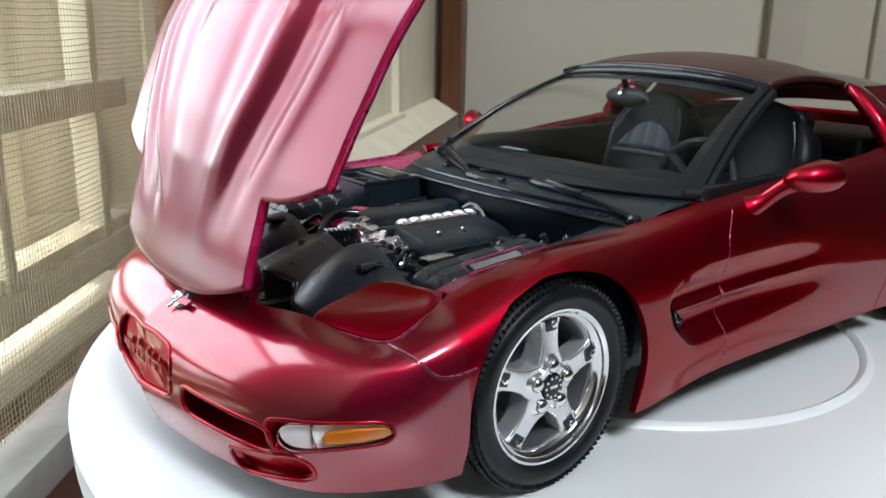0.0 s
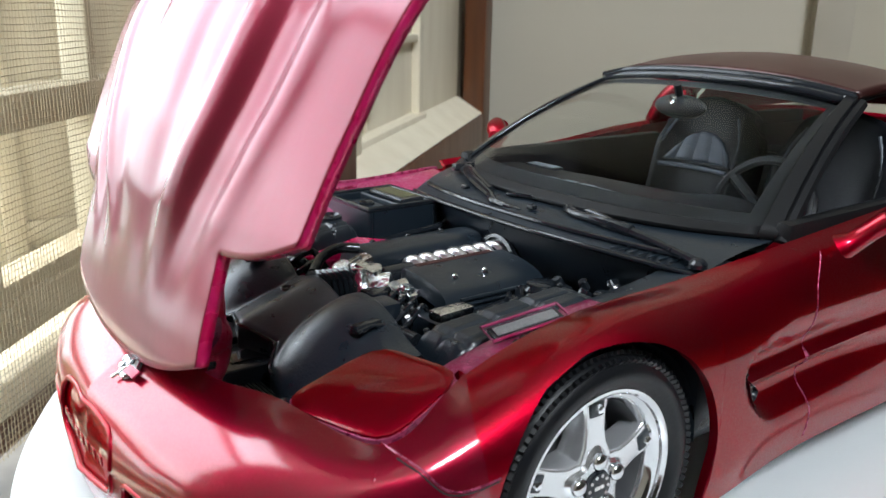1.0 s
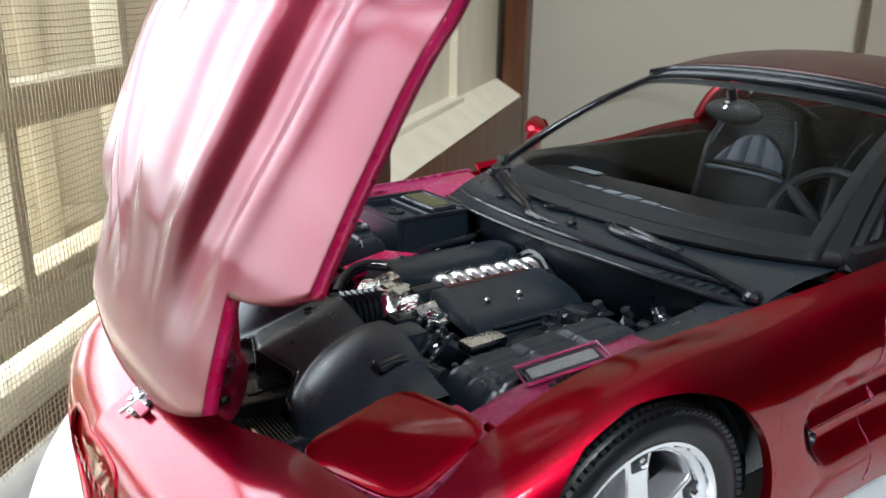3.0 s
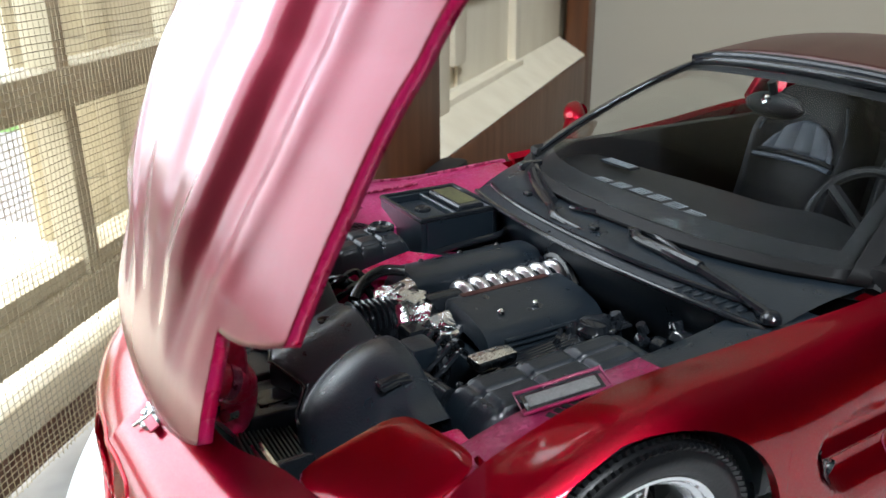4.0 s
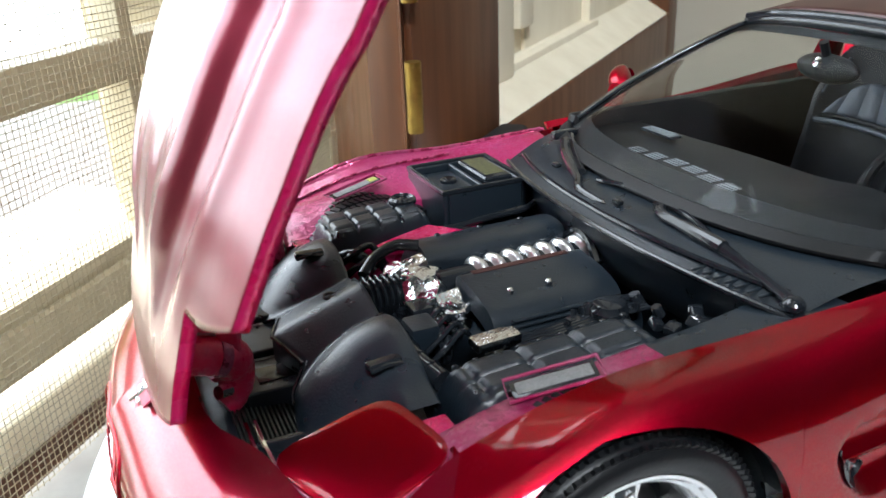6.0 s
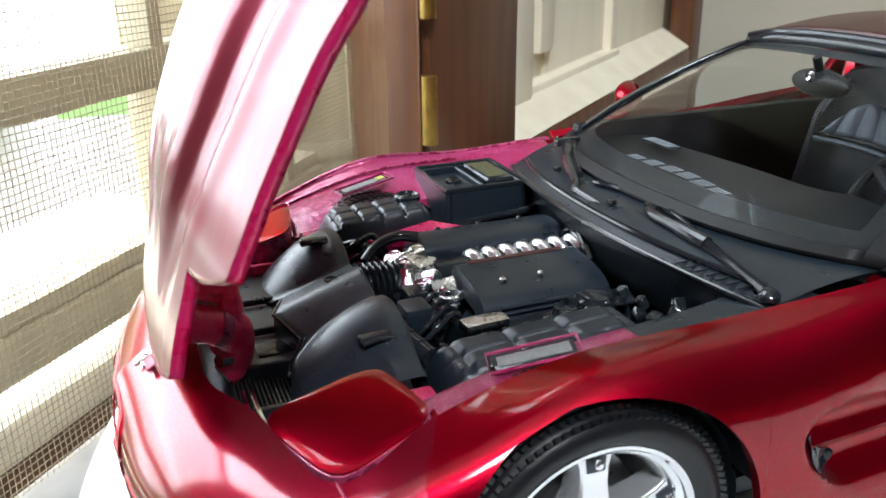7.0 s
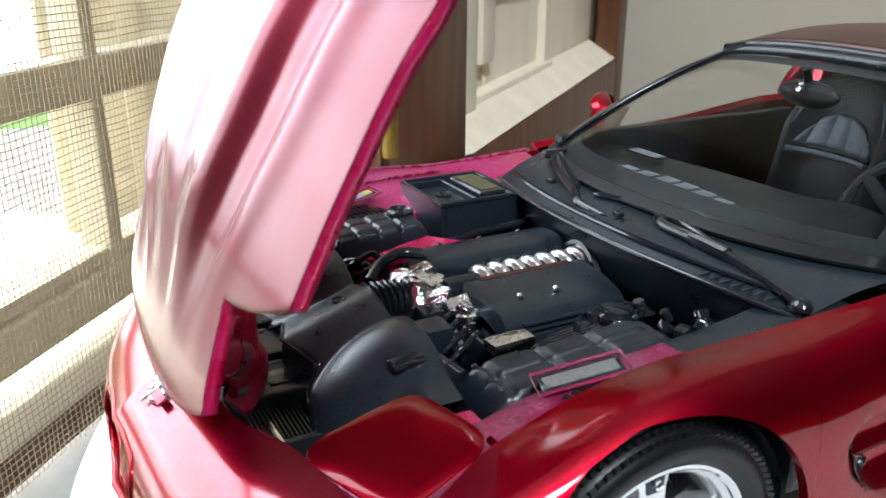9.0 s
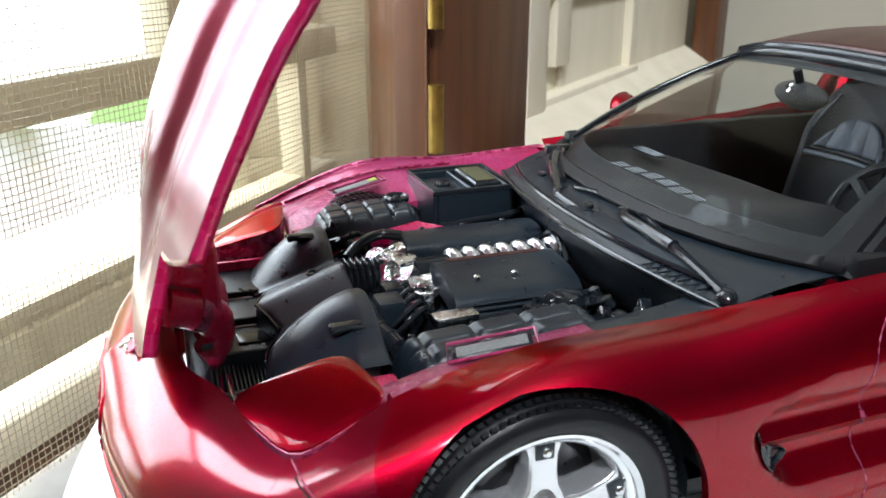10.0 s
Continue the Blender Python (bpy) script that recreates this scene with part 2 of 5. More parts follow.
def lathe(profile, n=64, axis="y", centre=(0, 0, 0), bm=None, arc=1.0):
    """profile: (along the axis, radius) pairs."""
    out = bm or bmesh.new()
    c = Vector(centre)
    rings = []
    for k in range(n if arc >= 1 else n + 1):
        a = 2 * math.pi * arc * k / n
        u, v = math.cos(a), math.sin(a)
        ring = []
        for h, r in profile:
            p = {"y": (r * u, h, r * v), "x": (h, r * u, r * v), "z": (r * u, r * v, h)}[axis]
            ring.append(out.verts.new(c + Vector(p)))
        rings.append(ring)
    m = len(rings)
    for k in range(m if arc >= 1 else m - 1):
        for j in range(len(profile) - 1):
            a, b = rings[k], rings[(k + 1) % m]
            out.faces.new((a[j], b[j], b[j + 1], a[j + 1]))
    bmesh.ops.remove_doubles(out, verts=out.verts, dist=1e-5)
    bmesh.ops.recalc_face_normals(out, faces=out.faces)
    return out


def tube(points, r, n=8, bm=None, caps=True):
    """A round rod along the points; r one radius or one for each point."""
    out = bm or bmesh.new()
    pts = [Vector(p) for p in points]
    rs = r if isinstance(r, (list, tuple)) else [r] * len(pts)
    rings, up = [], Vector((0, 0, 1))
    for i, p in enumerate(pts):
        d = (pts[min(i + 1, len(pts) - 1)] - pts[max(i - 1, 0)]).normalized()
        side = d.cross(up)
        if side.length < 1e-3:
            side = d.cross(Vector((1, 0, 0)))
        side.normalize()
        top = side.cross(d)
        rings.append([out.verts.new(p + rs[i] * (math.cos(2 * math.pi * k / n) * side + math.sin(2 * math.pi * k / n) * top)) for k in range(n)])
    for a, b in zip(rings, rings[1:]):
        for k in range(n):
            out.faces.new((a[k], a[(k + 1) % n], b[(k + 1) % n], b[k]))
    if caps:
        out.faces.new(rings[0][::-1]), out.faces.new(rings[-1])
    return out


def curve(keys, t):
    """Catmull-Rom through keys at t = 0 .. len - 1."""
    n = len(keys)
    i = min(max(int(math.floor(t)), 0), n - 2)
    f = t - i
    p1, p2 = Vector(keys[i]), Vector(keys[i + 1])
    p0 = Vector(keys[i - 1]) if i > 0 else 2 * p1 - p2
    p3 = Vector(keys[i + 2]) if i + 2 < n else 2 * p2 - p1
    return 0.5 * ((2 * p1) + (p2 - p0) * f + (2 * p0 - 5 * p1 + 4 * p2 - p3) * f * f + (3 * p1 - p0 - 3 * p2 + p3) * f ** 3)


def smooth(a, b, x):
    x = min(max((x - a) / (b - a), 0.0), 1.0)
    return x * x * (3 - 2 * x)


def thick(ob, t, offset=-1, rim=0, inside=0):
    md = ob.modifiers.new("thickness", "SOLIDIFY")
    md.thickness, md.offset, md.material_offset_rim, md.material_offset = t * S, offset, rim, inside
    return ob


# ---- the room ----
def structure(name, bm, material, label, angle=35):
    ob = new(name, finish(bm, name, material, angle))
    return tagged(ob, label, "", "", "structure")


TABLE = -1.35
structure("table_top", span(-16, 9, -13, 11, TABLE - 0.5, TABLE, 0.05), table_wood, "dark brown varnished wooden table top")
structure("floor", span(-45, 45, -45, 45, -15.2, -14.8), table_wood, "dark brown floor far below the table")
roof = span(-45, 45, -45, 45, 34, 34.4)  # unseen; its added overhang past the window keeps the sun out of the room
bmesh.ops.bisect_plane(roof, geom=list(roof.verts) + list(roof.edges) + list(roof.faces), plane_co=WA @ Vector((0, 20.3, 0)), plane_no=NA, clear_outer=True)
structure("ceiling", roof, ceiling_grey, "plain pale ceiling with an added overhang that blocks the sun")
wall = bmesh.new()
span(-60, -3.5, 0.3, 1.5, -15, 34, m=WA, bm=wall)
span(-3.5, 3.1, 0.3, 1.5, 14, 34, m=WA, bm=wall)
span(-3.5, 3.1, 0.3, 1.5, -15, -1.41, m=WA, bm=wall)
structure("wall_window", wall, beige, "beige plastered wall around the window")
structure("wall_corner", span(0.7, 6.6, 0.5, 1.4, -15, 34, m=WC), beige, "beige wall behind the folded-back window leaf")
DD = frame_of(Vector((-0.656, 0.755, 0)), Vector((-0.755, -0.656, 0)), PC + DC * 6.6 + NC * 0.4)
structure("wall_far", span(-1, 9, 0, 1, -15, 34, m=DD), far_plaster, "plain beige far wall")
structure("wall_far_2", span(9, 60, 0, 1, -15, 34, m=DD), room_dimmed, "plain wall beyond the cupboard, darkened to dim the car's reflections")
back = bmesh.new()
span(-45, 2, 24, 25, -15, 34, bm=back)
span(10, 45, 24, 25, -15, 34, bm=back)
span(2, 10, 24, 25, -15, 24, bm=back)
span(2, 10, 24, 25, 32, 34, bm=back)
structure("wall_back", back, room_dimmed, "unseen wall behind the camera, darkened to hold back bounce light")
pale_panel = bmesh.new()
span(4.62, 9, -0.14, 0, -15, 34, m=DD, bm=pale_panel)
structure("wall_panel", pale_panel, beige, "plain beige cupboard side against the far wall")
for s0, s1 in ((4.62, 5.1), (6.0, 6.9)):
    structure("trim", span(s0, s1, -0.26, -0.143, -15, 34, 0.04, m=DD), pale, "pale upright trim on the cupboard")
structure("wall_side", span(38, 39, -45, 40, -15, 34), room_dimmed, "unseen side wall, darkened to hold back bounce light")

# the window: outer painted frame, net, sill, wooden post and leaf
window = thing("window_1", "window with cream frame and insect net, bright outdoors behind", "window", "structure")
FO = 0.6
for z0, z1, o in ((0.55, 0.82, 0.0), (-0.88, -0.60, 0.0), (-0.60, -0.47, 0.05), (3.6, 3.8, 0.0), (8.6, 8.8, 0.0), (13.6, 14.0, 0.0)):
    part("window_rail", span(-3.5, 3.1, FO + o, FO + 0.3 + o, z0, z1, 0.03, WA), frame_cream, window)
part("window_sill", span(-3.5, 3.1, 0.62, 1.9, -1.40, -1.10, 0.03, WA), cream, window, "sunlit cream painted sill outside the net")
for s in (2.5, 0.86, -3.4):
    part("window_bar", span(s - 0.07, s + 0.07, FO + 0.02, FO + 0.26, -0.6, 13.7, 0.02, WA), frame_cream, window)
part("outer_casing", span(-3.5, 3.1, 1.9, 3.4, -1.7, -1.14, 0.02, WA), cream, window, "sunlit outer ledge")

part("net_track", span(-3.5, 3.0, 0.30, 0.60, -1.405, -1.36, 0.01, WA), cream, window, "pale track below the net")
for o in (0.12, 0.2):
    part("track_rib", span(-3.5, 3.0, o, o + 0.035, -1.405, -1.33, 0.008, WA), frame_cream, window)

shut = thing("outer_shutter", "cream painted outer shutter swung open beyond the net", "shutter")
SH0, SH1 = WA @ Vector((4.4, 0.75, 0)), WA @ Vector((1.7, 3.6, 0))
SD = (SH1 - SH0).normalized()
WS = frame_of(SD, Vector((-SD.y, SD.x, 0)), SH0)
SL = (SH1 - SH0).length * 0.62
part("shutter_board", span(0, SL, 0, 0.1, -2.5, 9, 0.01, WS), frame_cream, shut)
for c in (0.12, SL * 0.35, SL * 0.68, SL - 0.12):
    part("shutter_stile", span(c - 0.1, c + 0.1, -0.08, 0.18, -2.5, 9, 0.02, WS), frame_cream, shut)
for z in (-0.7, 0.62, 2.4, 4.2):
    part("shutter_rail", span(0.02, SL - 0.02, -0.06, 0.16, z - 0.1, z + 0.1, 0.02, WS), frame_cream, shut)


def net_mesh():
    pitch, r = 0.039, 0.0029
    vs, fs = [], []

    def wire(a, b, side, out, steps, wob):
        k0 = len(vs)
        for i in range(steps + 1):
            p = a.lerp(b, i / steps) + side * (0.004 * math.sin(i * 1.7 + wob)) + out * (0.006 * math.sin(i * 0.9 + wob * 2))
            for q in (side * r, out * r, -side * r, -out * r):
                vs.append(WA @ (p + q))
        for i in range(steps):
            for k in range(4):
                fs.append((k0 + 4 * i + k, k0 + 4 * i + (k + 1) % 4, k0 + 4 * i + 4 + (k + 1) % 4, k0 + 4 * i + 4 + k))

    X, Y, Z = Vector((1, 0, 0)), Vector((0, 1, 0)), Vector((0, 0, 1))
    n = int((3.0 + 3.4) / pitch)
    for i in range(n):
        s = 3.0 - pitch * i
        wire(Vector((s, 0.05, -1.36)), Vector((s, 0.05, 3.2)), X, Y, 20, i * 0.37)
    m = int((3.2 + 1.36) / pitch)
    for j in range(m):
        z = -1.36 + pitch * j
        wire(Vector((-3.4, 0.05, z)), Vector((3.0, 0.05, z)), Z, Y, 30, j * 0.53)
    me = bpy.data.meshes.new("insect_net")
    me.from_pydata([tuple(v * S) for v in vs], [], fs)
    me.materials.append(net)
    me.polygons.foreach_set("use_smooth", [True] * len(me.polygons))
    ob = new("insect_net", me)
    return tagged(ob, "fine cream insect net stretched over the window", "insect net", "", "stuff")


net_mesh()
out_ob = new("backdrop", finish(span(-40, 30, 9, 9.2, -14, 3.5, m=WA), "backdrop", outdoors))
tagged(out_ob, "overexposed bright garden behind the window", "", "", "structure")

sill = structure("inner_sill", span(-3.5, 3.0, -0.25, 0.10, -1.36, -1.10, 0.02, WA), sill_stone, "grey worn inner window ledge")

# brown post beside the net, and the leaf folded back against the wall
post = thing("window_post", "brown varnished wooden window post beside the net", "window frame", "structure")
A3, A5, C0, C1 = WA @ Vector((3.0, 0.25, 0)), WA @ Vector((5.2, 0.3, 0)), WC @ Vector((-1.32, 0.02, 0)), WC @ Vector((-0.25, 0.45, 0))
Am = A3.lerp(C0, 0.42)
for quad in ((A3, Am, Am.lerp(C1, 0.6), A5), (Am + (C0 - A3).normalized() * 0.03, C0, C1, Am.lerp(C1, 0.5))):
    jb = bmesh.new()
    lo = [jb.verts.new((q.x, q.y, -1.25)) for q in quad]
    hi = [jb.verts.new((q.x, q.y, 14)) for q in quad]
    jb.faces.new(lo), jb.faces.new(hi)
    for k in range(4):
        jb.faces.new((lo[k], lo[(k + 1) % 4], hi[(k + 1) % 4], hi[k]))
    bmesh.ops.recalc_face_normals(jb, faces=jb.faces)
    bmesh.ops.bevel(jb, geom=list(jb.edges), offset=0.03, segments=2, affect="EDGES")
    part("jamb", jb, wood, post)

leaf = thing("window_leaf", "brown wooden window leaf folded back with pale panes", "window leaf")
LZ = 0.09
part("stile", span(-1.25, 0.0, 0, 0.3, -1.2, 14, 0.05, WC), wood, leaf)
part("stile", span(5.65, 6.2, 0, 0.3, -1.2, 14, 0.05, WC), wood, leaf)
part("bottom_rail", span(0.0, 5.65, 0, 0.3, -1.2, LZ, 0.05, WC), wood, leaf)
part("sloped_bead", grid(2, 2, lambda u, v: WC @ Vector((5.65 * u, 0.02 + 0.4 * v, LZ + 0.004 + 0.25 * v))), cream, leaf, "sunlit pale bead along the pane")
part("pane_panel", span(0, 5.65, 0.46, 0.52, LZ, 14, 0, WC), cream, leaf, "pale panel")
for s0, s1, o0, z0, z1 in ((0.02, 0.36, 0.26, 0.12, 14), (0.58, 0.95, 0.26, 0.16, 14), (1.30, 1.62, 0.34, 0.46, 14), (3.30, 3.48, 0.34, 0.22, 14), (3.50, 5.60, 0.36, 0.22, 14)):
    part("sash_stile", span(s0, s1, o0, 0.47, LZ + z0, z1, 0.03, WC), cream, leaf)
# Lower one is the recess's bottom rail; upper one shapes a shadow line.
for s0, s1, o0, z0, z1 in ((0.95, 3.50, 0.30, 0.14, 0.24), (0.36, 3.50, 0.36, 1.00, 1.09)):
    part("rail_and_shade_line", span(s0, s1, o0, 0.47, LZ + z0, LZ + z1, 0.03, WC), cream, leaf)
part("pane", span(1.62, 3.30, 0.43, 0.46, LZ + 0.24, 14, 0, WC), cream, leaf, "pale blank pane")
for z0, z1 in ((0.42, 0.80), (1.10, 1.50)):
    part("hinge_knuckle", tube([WC @ Vector((-1.3, -0.02, z0)), WC @ Vector((-1.3, -0.02, z1))], 0.045, 12), brass, leaf, "aged brass hinge knuckle")
part("latch", box(-0.2, -0.1, -0.02, 0.42, 0.2, 0.34, 0.05, WC), dark, leaf, "dark metal window latch")

# ---- turntable ----
turn = thing("turntable", "round white plastic display turntable under the model car", "turntable")
CX = -1.33
part("disc", lathe([(-0.22, 0.0), (-0.22, 2.40), (-0.17, 2.44), (-0.05, 2.445), (-0.01, 2.42), (0.0, 2.38), (0.0, 2.34), (0.0, 1.12), (0.0, 1.098), (0.012, 1.09), (0.022, 1.07), (0.012, 1.05), (0.0, 1.042), (0.0, 1.02), (0.0, 0.0)], 160, "z", (CX, 0, 0)), white, turn, angle=30)
part("base", lathe([(TABLE, 0.0), (TABLE, 1.9), (TABLE + 0.1, 1.95), (-0.3, 1.7), (-0.22, 1.6), (-0.22, 0.0)], 96, "z", (CX, 0, 0)), white, turn)

# ---- the model car ----
car = thing("model_car", "dark red metallic die-cast sports car model with its bonnet open", "model car")

# rails of the body's left half, from the nose's middle round the corner to the tail; bottom edge to top edge
R0 = [(0.895, -0.06, 0.14), (0.845, 0.28, 0.14), (0.735, 0.585, 0.14), (0.535, 0.745, 0.145), (0.345, 0.80, 0.15), (0.0, 0.84, 0.15), (-0.385, 0.85, 0.15), (-0.80, 0.845, 0.185), (-1.4, 0.85, 0.18), (-2.0, 0.86, 0.17), (-2.65, 0.89, 0.16), (-3.2, 0.83, 0.2), (-3.5, 0.6, 0.24), (-3.55, 0, 0.25)]
R1 = [(0.94, -0.06, 0.26), (0.885, 0.32, 0.26), (0.78, 0.615, 0.28), (0.565, 0.785, 0.28), (0.36, 0.845, 0.28), (0.0, 0.875, 0.30), (-0.385, 0.875, 0.28), (-0.80, 0.865, 0.29), (-1.4, 0.875, 0.3), (-2.0, 0.89, 0.32), (-2.65, 0.93, 0.34), (-3.2, 0.88, 0.36), (-3.56, 0.64, 0.4), (-3.62, 0, 0.4)]
R2 = [(0.95, -0.06, 0.37), (0.895, 0.34, 0.40), (0.795, 0.62, 0.40), (0.59, 0.79, 0.41), (0.37, 0.855, 0.42), (0.0, 0.89, 0.48), (-0.385, 0.88, 0.45), (-0.80, 0.87, 0.45), (-1.4, 0.885, 0.47), (-2.0, 0.905, 0.5), (-2.65, 0.94, 0.54), (-3.2, 0.89, 0.56), (-3.6, 0.65, 0.58), (-3.66, 0, 0.58)]
R3 = [(0.915, -0.06, 0.475), (0.87, 0.32, 0.475), (0.775, 0.575, 0.49), (0.595, 0.76, 0.50), (0.38, 0.845, 0.53), (0.0, 0.868, 0.655), (-0.385, 0.865, 0.62), (-0.80, 0.865, 0.64), (-1.4, 0.875, 0.67), (-2.0, 0.895, 0.7), (-2.65, 0.91, 0.75), (-3.2, 0.86, 0.76), (-3.56, 0.64, 0.74), (-3.62, 0, 0.74)]
R4 = [(0.835, -0.06, 0.542), (0.80, 0.30, 0.54), (0.715, 0.505, 0.553), (0.572, 0.735, 0.530), (0.375, 0.80, 0.595), (0.0, 0.785, 0.732), (-0.385, 0.80, 0.73), (-0.80, 0.825, 0.76), (-1.4, 0.835, 0.79), (-2.0, 0.85, 0.83), (-2.65, 0.84, 0.88), (-3.2, 0.80, 0.88), (-3.5, 0.62, 0.86), (-3.56, 0, 0.86)]
R5 = [(0.725, -0.06, 0.592), (0.71, 0.25, 0.59), (0.63, 0.415, 0.58), (0.522, 0.688, 0.553), (0.305, 0.68, 0.65), (0.0, 0.665, 0.712), (-0.385, 0.70, 0.745), (-0.74, 0.765, 0.80), (-1.4, 0.775, 0.845), (-2.0, 0.79, 0.895), (-2.65, 0.70, 0.94), (-3.2, 0.66, 0.93), (-3.45, 0.55, 0.90), (-3.5, 0, 0.90)]
RAILS = (R0, R1, R2, R3, R4, R5)
AX, AZ, AR = 0.006, 0.335, 0.366  # front wheel arch


def raw(u, v):
    """A place on the body's left half; u along the rails, v 0 to 5 upwards."""
    return curve([curve(r, u) for r in RAILS], v)


def slab(x, z, cx, cz, hx, hz, r):
    """Signed distance to a rounded rectangle."""
    dx, dz = abs(x - cx) - hx + r, abs(z - cz) - hz + r
    return math.hypot(max(dx, 0), max(dz, 0)) + min(max(dx, dz), 0) - r


def axis_y(x):
    """The toy's middle line, which lies a little askew."""
    return -0.06 * smooth(-1.2, -0.2, x)


def dent(p):
    """Depth of the recesses in the body at p."""
    x, y, z = p
    ay, d = abs(y - axis_y(x)), 0.0
    if -1.75 < x < -0.44 and 0.30 < z < 0.63:
        edge = curve([(-0.64, 0), (-0.555, 0), (-0.497, 0), (-0.458, 0), (-0.485, 0), (-0.66, 0)], 5 * (z - 0.315) / 0.29).x
        front = smooth(0.0, 0.045, edge - x)
        lift = 0.012 * smooth(-0.5, -1.2, x)
        keys = ((0.315, 0.0), (0.33, 0.006), (0.42, 0.046), (0.436, 0.046), (0.468, 0.017), (0.482, 0.015), (0.508, 0.036), (0.522, 0.036), (0.592, 0.006), (0.606, 0.0))
        depth = 0.0
        for (z0, d0), (z1, d1) in zip(keys, keys[1:]):
            if z0 <= z - lift <= z1:
                depth = d0 + (d1 - d0) * smooth(z0, z1, z - lift)
        d += front * (1 - smooth(-0.75, -1.7, x)) * depth
    return d


def skin(u, v):
    p = raw(u, v)
    d = dent(p)
    if d > 1e-5:
        a = raw(min(u + 0.02, 13), v) - raw(max(u - 0.02, 0), v)
        b = raw(u, min(v + 0.05, 5)) - raw(u, max(v - 0.05, 0))
        n = a.cross(b)
        if n.length > 1e-9:
            n.normalize()
            if n.dot(Vector((1.0 if p.x > 0.5 else 0.0, p.y if p.x <= 0.7 else 0.2, 0.1))) < 0:
                n.negate()
            p = p - n * d
    return p


def low(u):
    """v at which the body's lower edge lies: the bottom rail, or the wheel arch."""
    for cx, cz, r in ((AX, AZ, AR), (-2.65, 0.345, 0.385)):
        p = raw(u, 0)
        if abs(p.x - cx) < r:
            zt = cz + math.sqrt(max(r * r - (raw(u, 2).x - cx) ** 2, 0))
            a, b = 0.0, 4.4
            for _ in range(24):
                m = (a + b) / 2
                a, b = (m, b) if raw(u, m).z < zt else (a, m)
            return a
    return 0.0


def u_at(x, v=2, lo=3.0, hi=12.0):
    for _ in range(30):
        m = (lo + hi) / 2
        lo, hi = (m, hi) if raw(m, v).x > x else (lo, m)
    return lo


def flip(p, side):
    return Vector(p) if side > 0 else Vector((p.x, 2 * axis_y(p.x) - p.y, p.z))


def panel(name, us, vlow, vhigh, nv, parent, side, label="", lip=0.02, mats=None):
    """A body panel over the u values, from vlow(u) to vhigh(u), with its edges turned inwards."""
    bm = bmesh.new()
    rows = []
    for u in us:
        a, b = vlow(u), vhigh(u)
        k = nv // 2
        col = [skin(u, a + (3.62 - a) * j / k) for j in range(k)] + [skin(u, 3.62 + (b - 3.62) * j / (nv - 1 - k)) for j in range(nv - k)]
        c = Vector((min(col[0].x, 0.3), 0.0, 0.45))
        ins = [(Vector((q.x, q.y * (1 - lip / max(q.y, 0.08)) if q.y > 0.08 else q.y, q.z)) - (Vector((lip, 0, 0)) if q.x > 0.6 else Vector())) for q in (col[0], col[-1])]
        ins[1].z = col[-1].z - lip
        rows.append([ins[0]] + col + [ins[1]])
    for end in (0, -1):
        turned = [q + Vector((0, -lip, 0)) for q in rows[end]]
        rows.insert(0, turned) if end == 0 else rows.append(turned)
    vs = [[bm.verts.new(flip(p, side)) for p in r] for r in rows]
    for i in range(len(vs) - 1):
        for j in range(nv + 1):
            f = (vs[i][j], vs[i + 1][j], vs[i + 1][j + 1], vs[i][j + 1])
            bm.faces.new(f if side > 0 else f[::-1])
    return part(name, bm, mats or paint, parent, label, 40)


def steps(a, b, n):
    return [a + (b - a) * i / (n - 1) for i in range(n)]


U_SEAM, U_ARCH_F, U_ARCH_R, U_DOOR, U_DOOR2 = 3.05, u_at(AX + AR), u_at(AX - AR), u_at(-0.80), u_at(-2.02)


def nose_at(y, z):
    """The place on the nose at y and z of the left half."""
    u, v = 1.0, 1.5
    for _ in range(7):
        lo, hi = 0.0, 3.6
        for _ in range(22):
            u = (lo + hi) / 2
            lo, hi = (u, hi) if raw(u, v).y < y else (lo, u)
        lo, hi = 0.0, 4.5
        for _ in range(22):
            v = (lo + hi) / 2
            lo, hi = (v, hi) if raw(u, v).z < z else (lo, v)
    return raw(u, v)


def plate_gap(y, z):
    ay = abs(y + 0.06)
    return slab(ay, z, 0, 0.375, 0.215, 0.090 - 0.10 * max(0, ay - 0.08), 0.05)


def slot_gap(y, z):
    return slab(y, z - 0.06 * (0.4 - y), 0.388, 0.315, 0.178, 0.044, 0.03)


def lamp_gap(y, z):
    return slab(y, z - 0.12 * (y - 0.6), 0.675, 0.332, 0.118, 0.050 - 0.10 * max(0, y - 0.62), 0.028)


def oval_gap(y, z):
    return slab(y, z - 0.18 * (y - 0.49), 0.508, 0.205, 0.135, 0.047, 0.044)


def outline(gap, cy, cz, n=72):
    """Points at which the gap's edge lies, round its middle."""
    pts = []
    for k in range(n):
        a = 2 * math.pi * k / n
        lo, hi = 0.0, 0.4
        for _ in range(26):
            m = (lo + hi) / 2
            lo, hi = (m, hi) if gap(cy + m * math.cos(a), cz + m * math.sin(a)) < 0 else (lo, m)
        pts.append((cy + lo * math.cos(a), cz + lo * math.sin(a)))
    return pts


def mirrored_nose(y, z):
    return nose_at(y, z) if y >= -0.06 else flip(nose_at(-0.12 - y, z), -1)


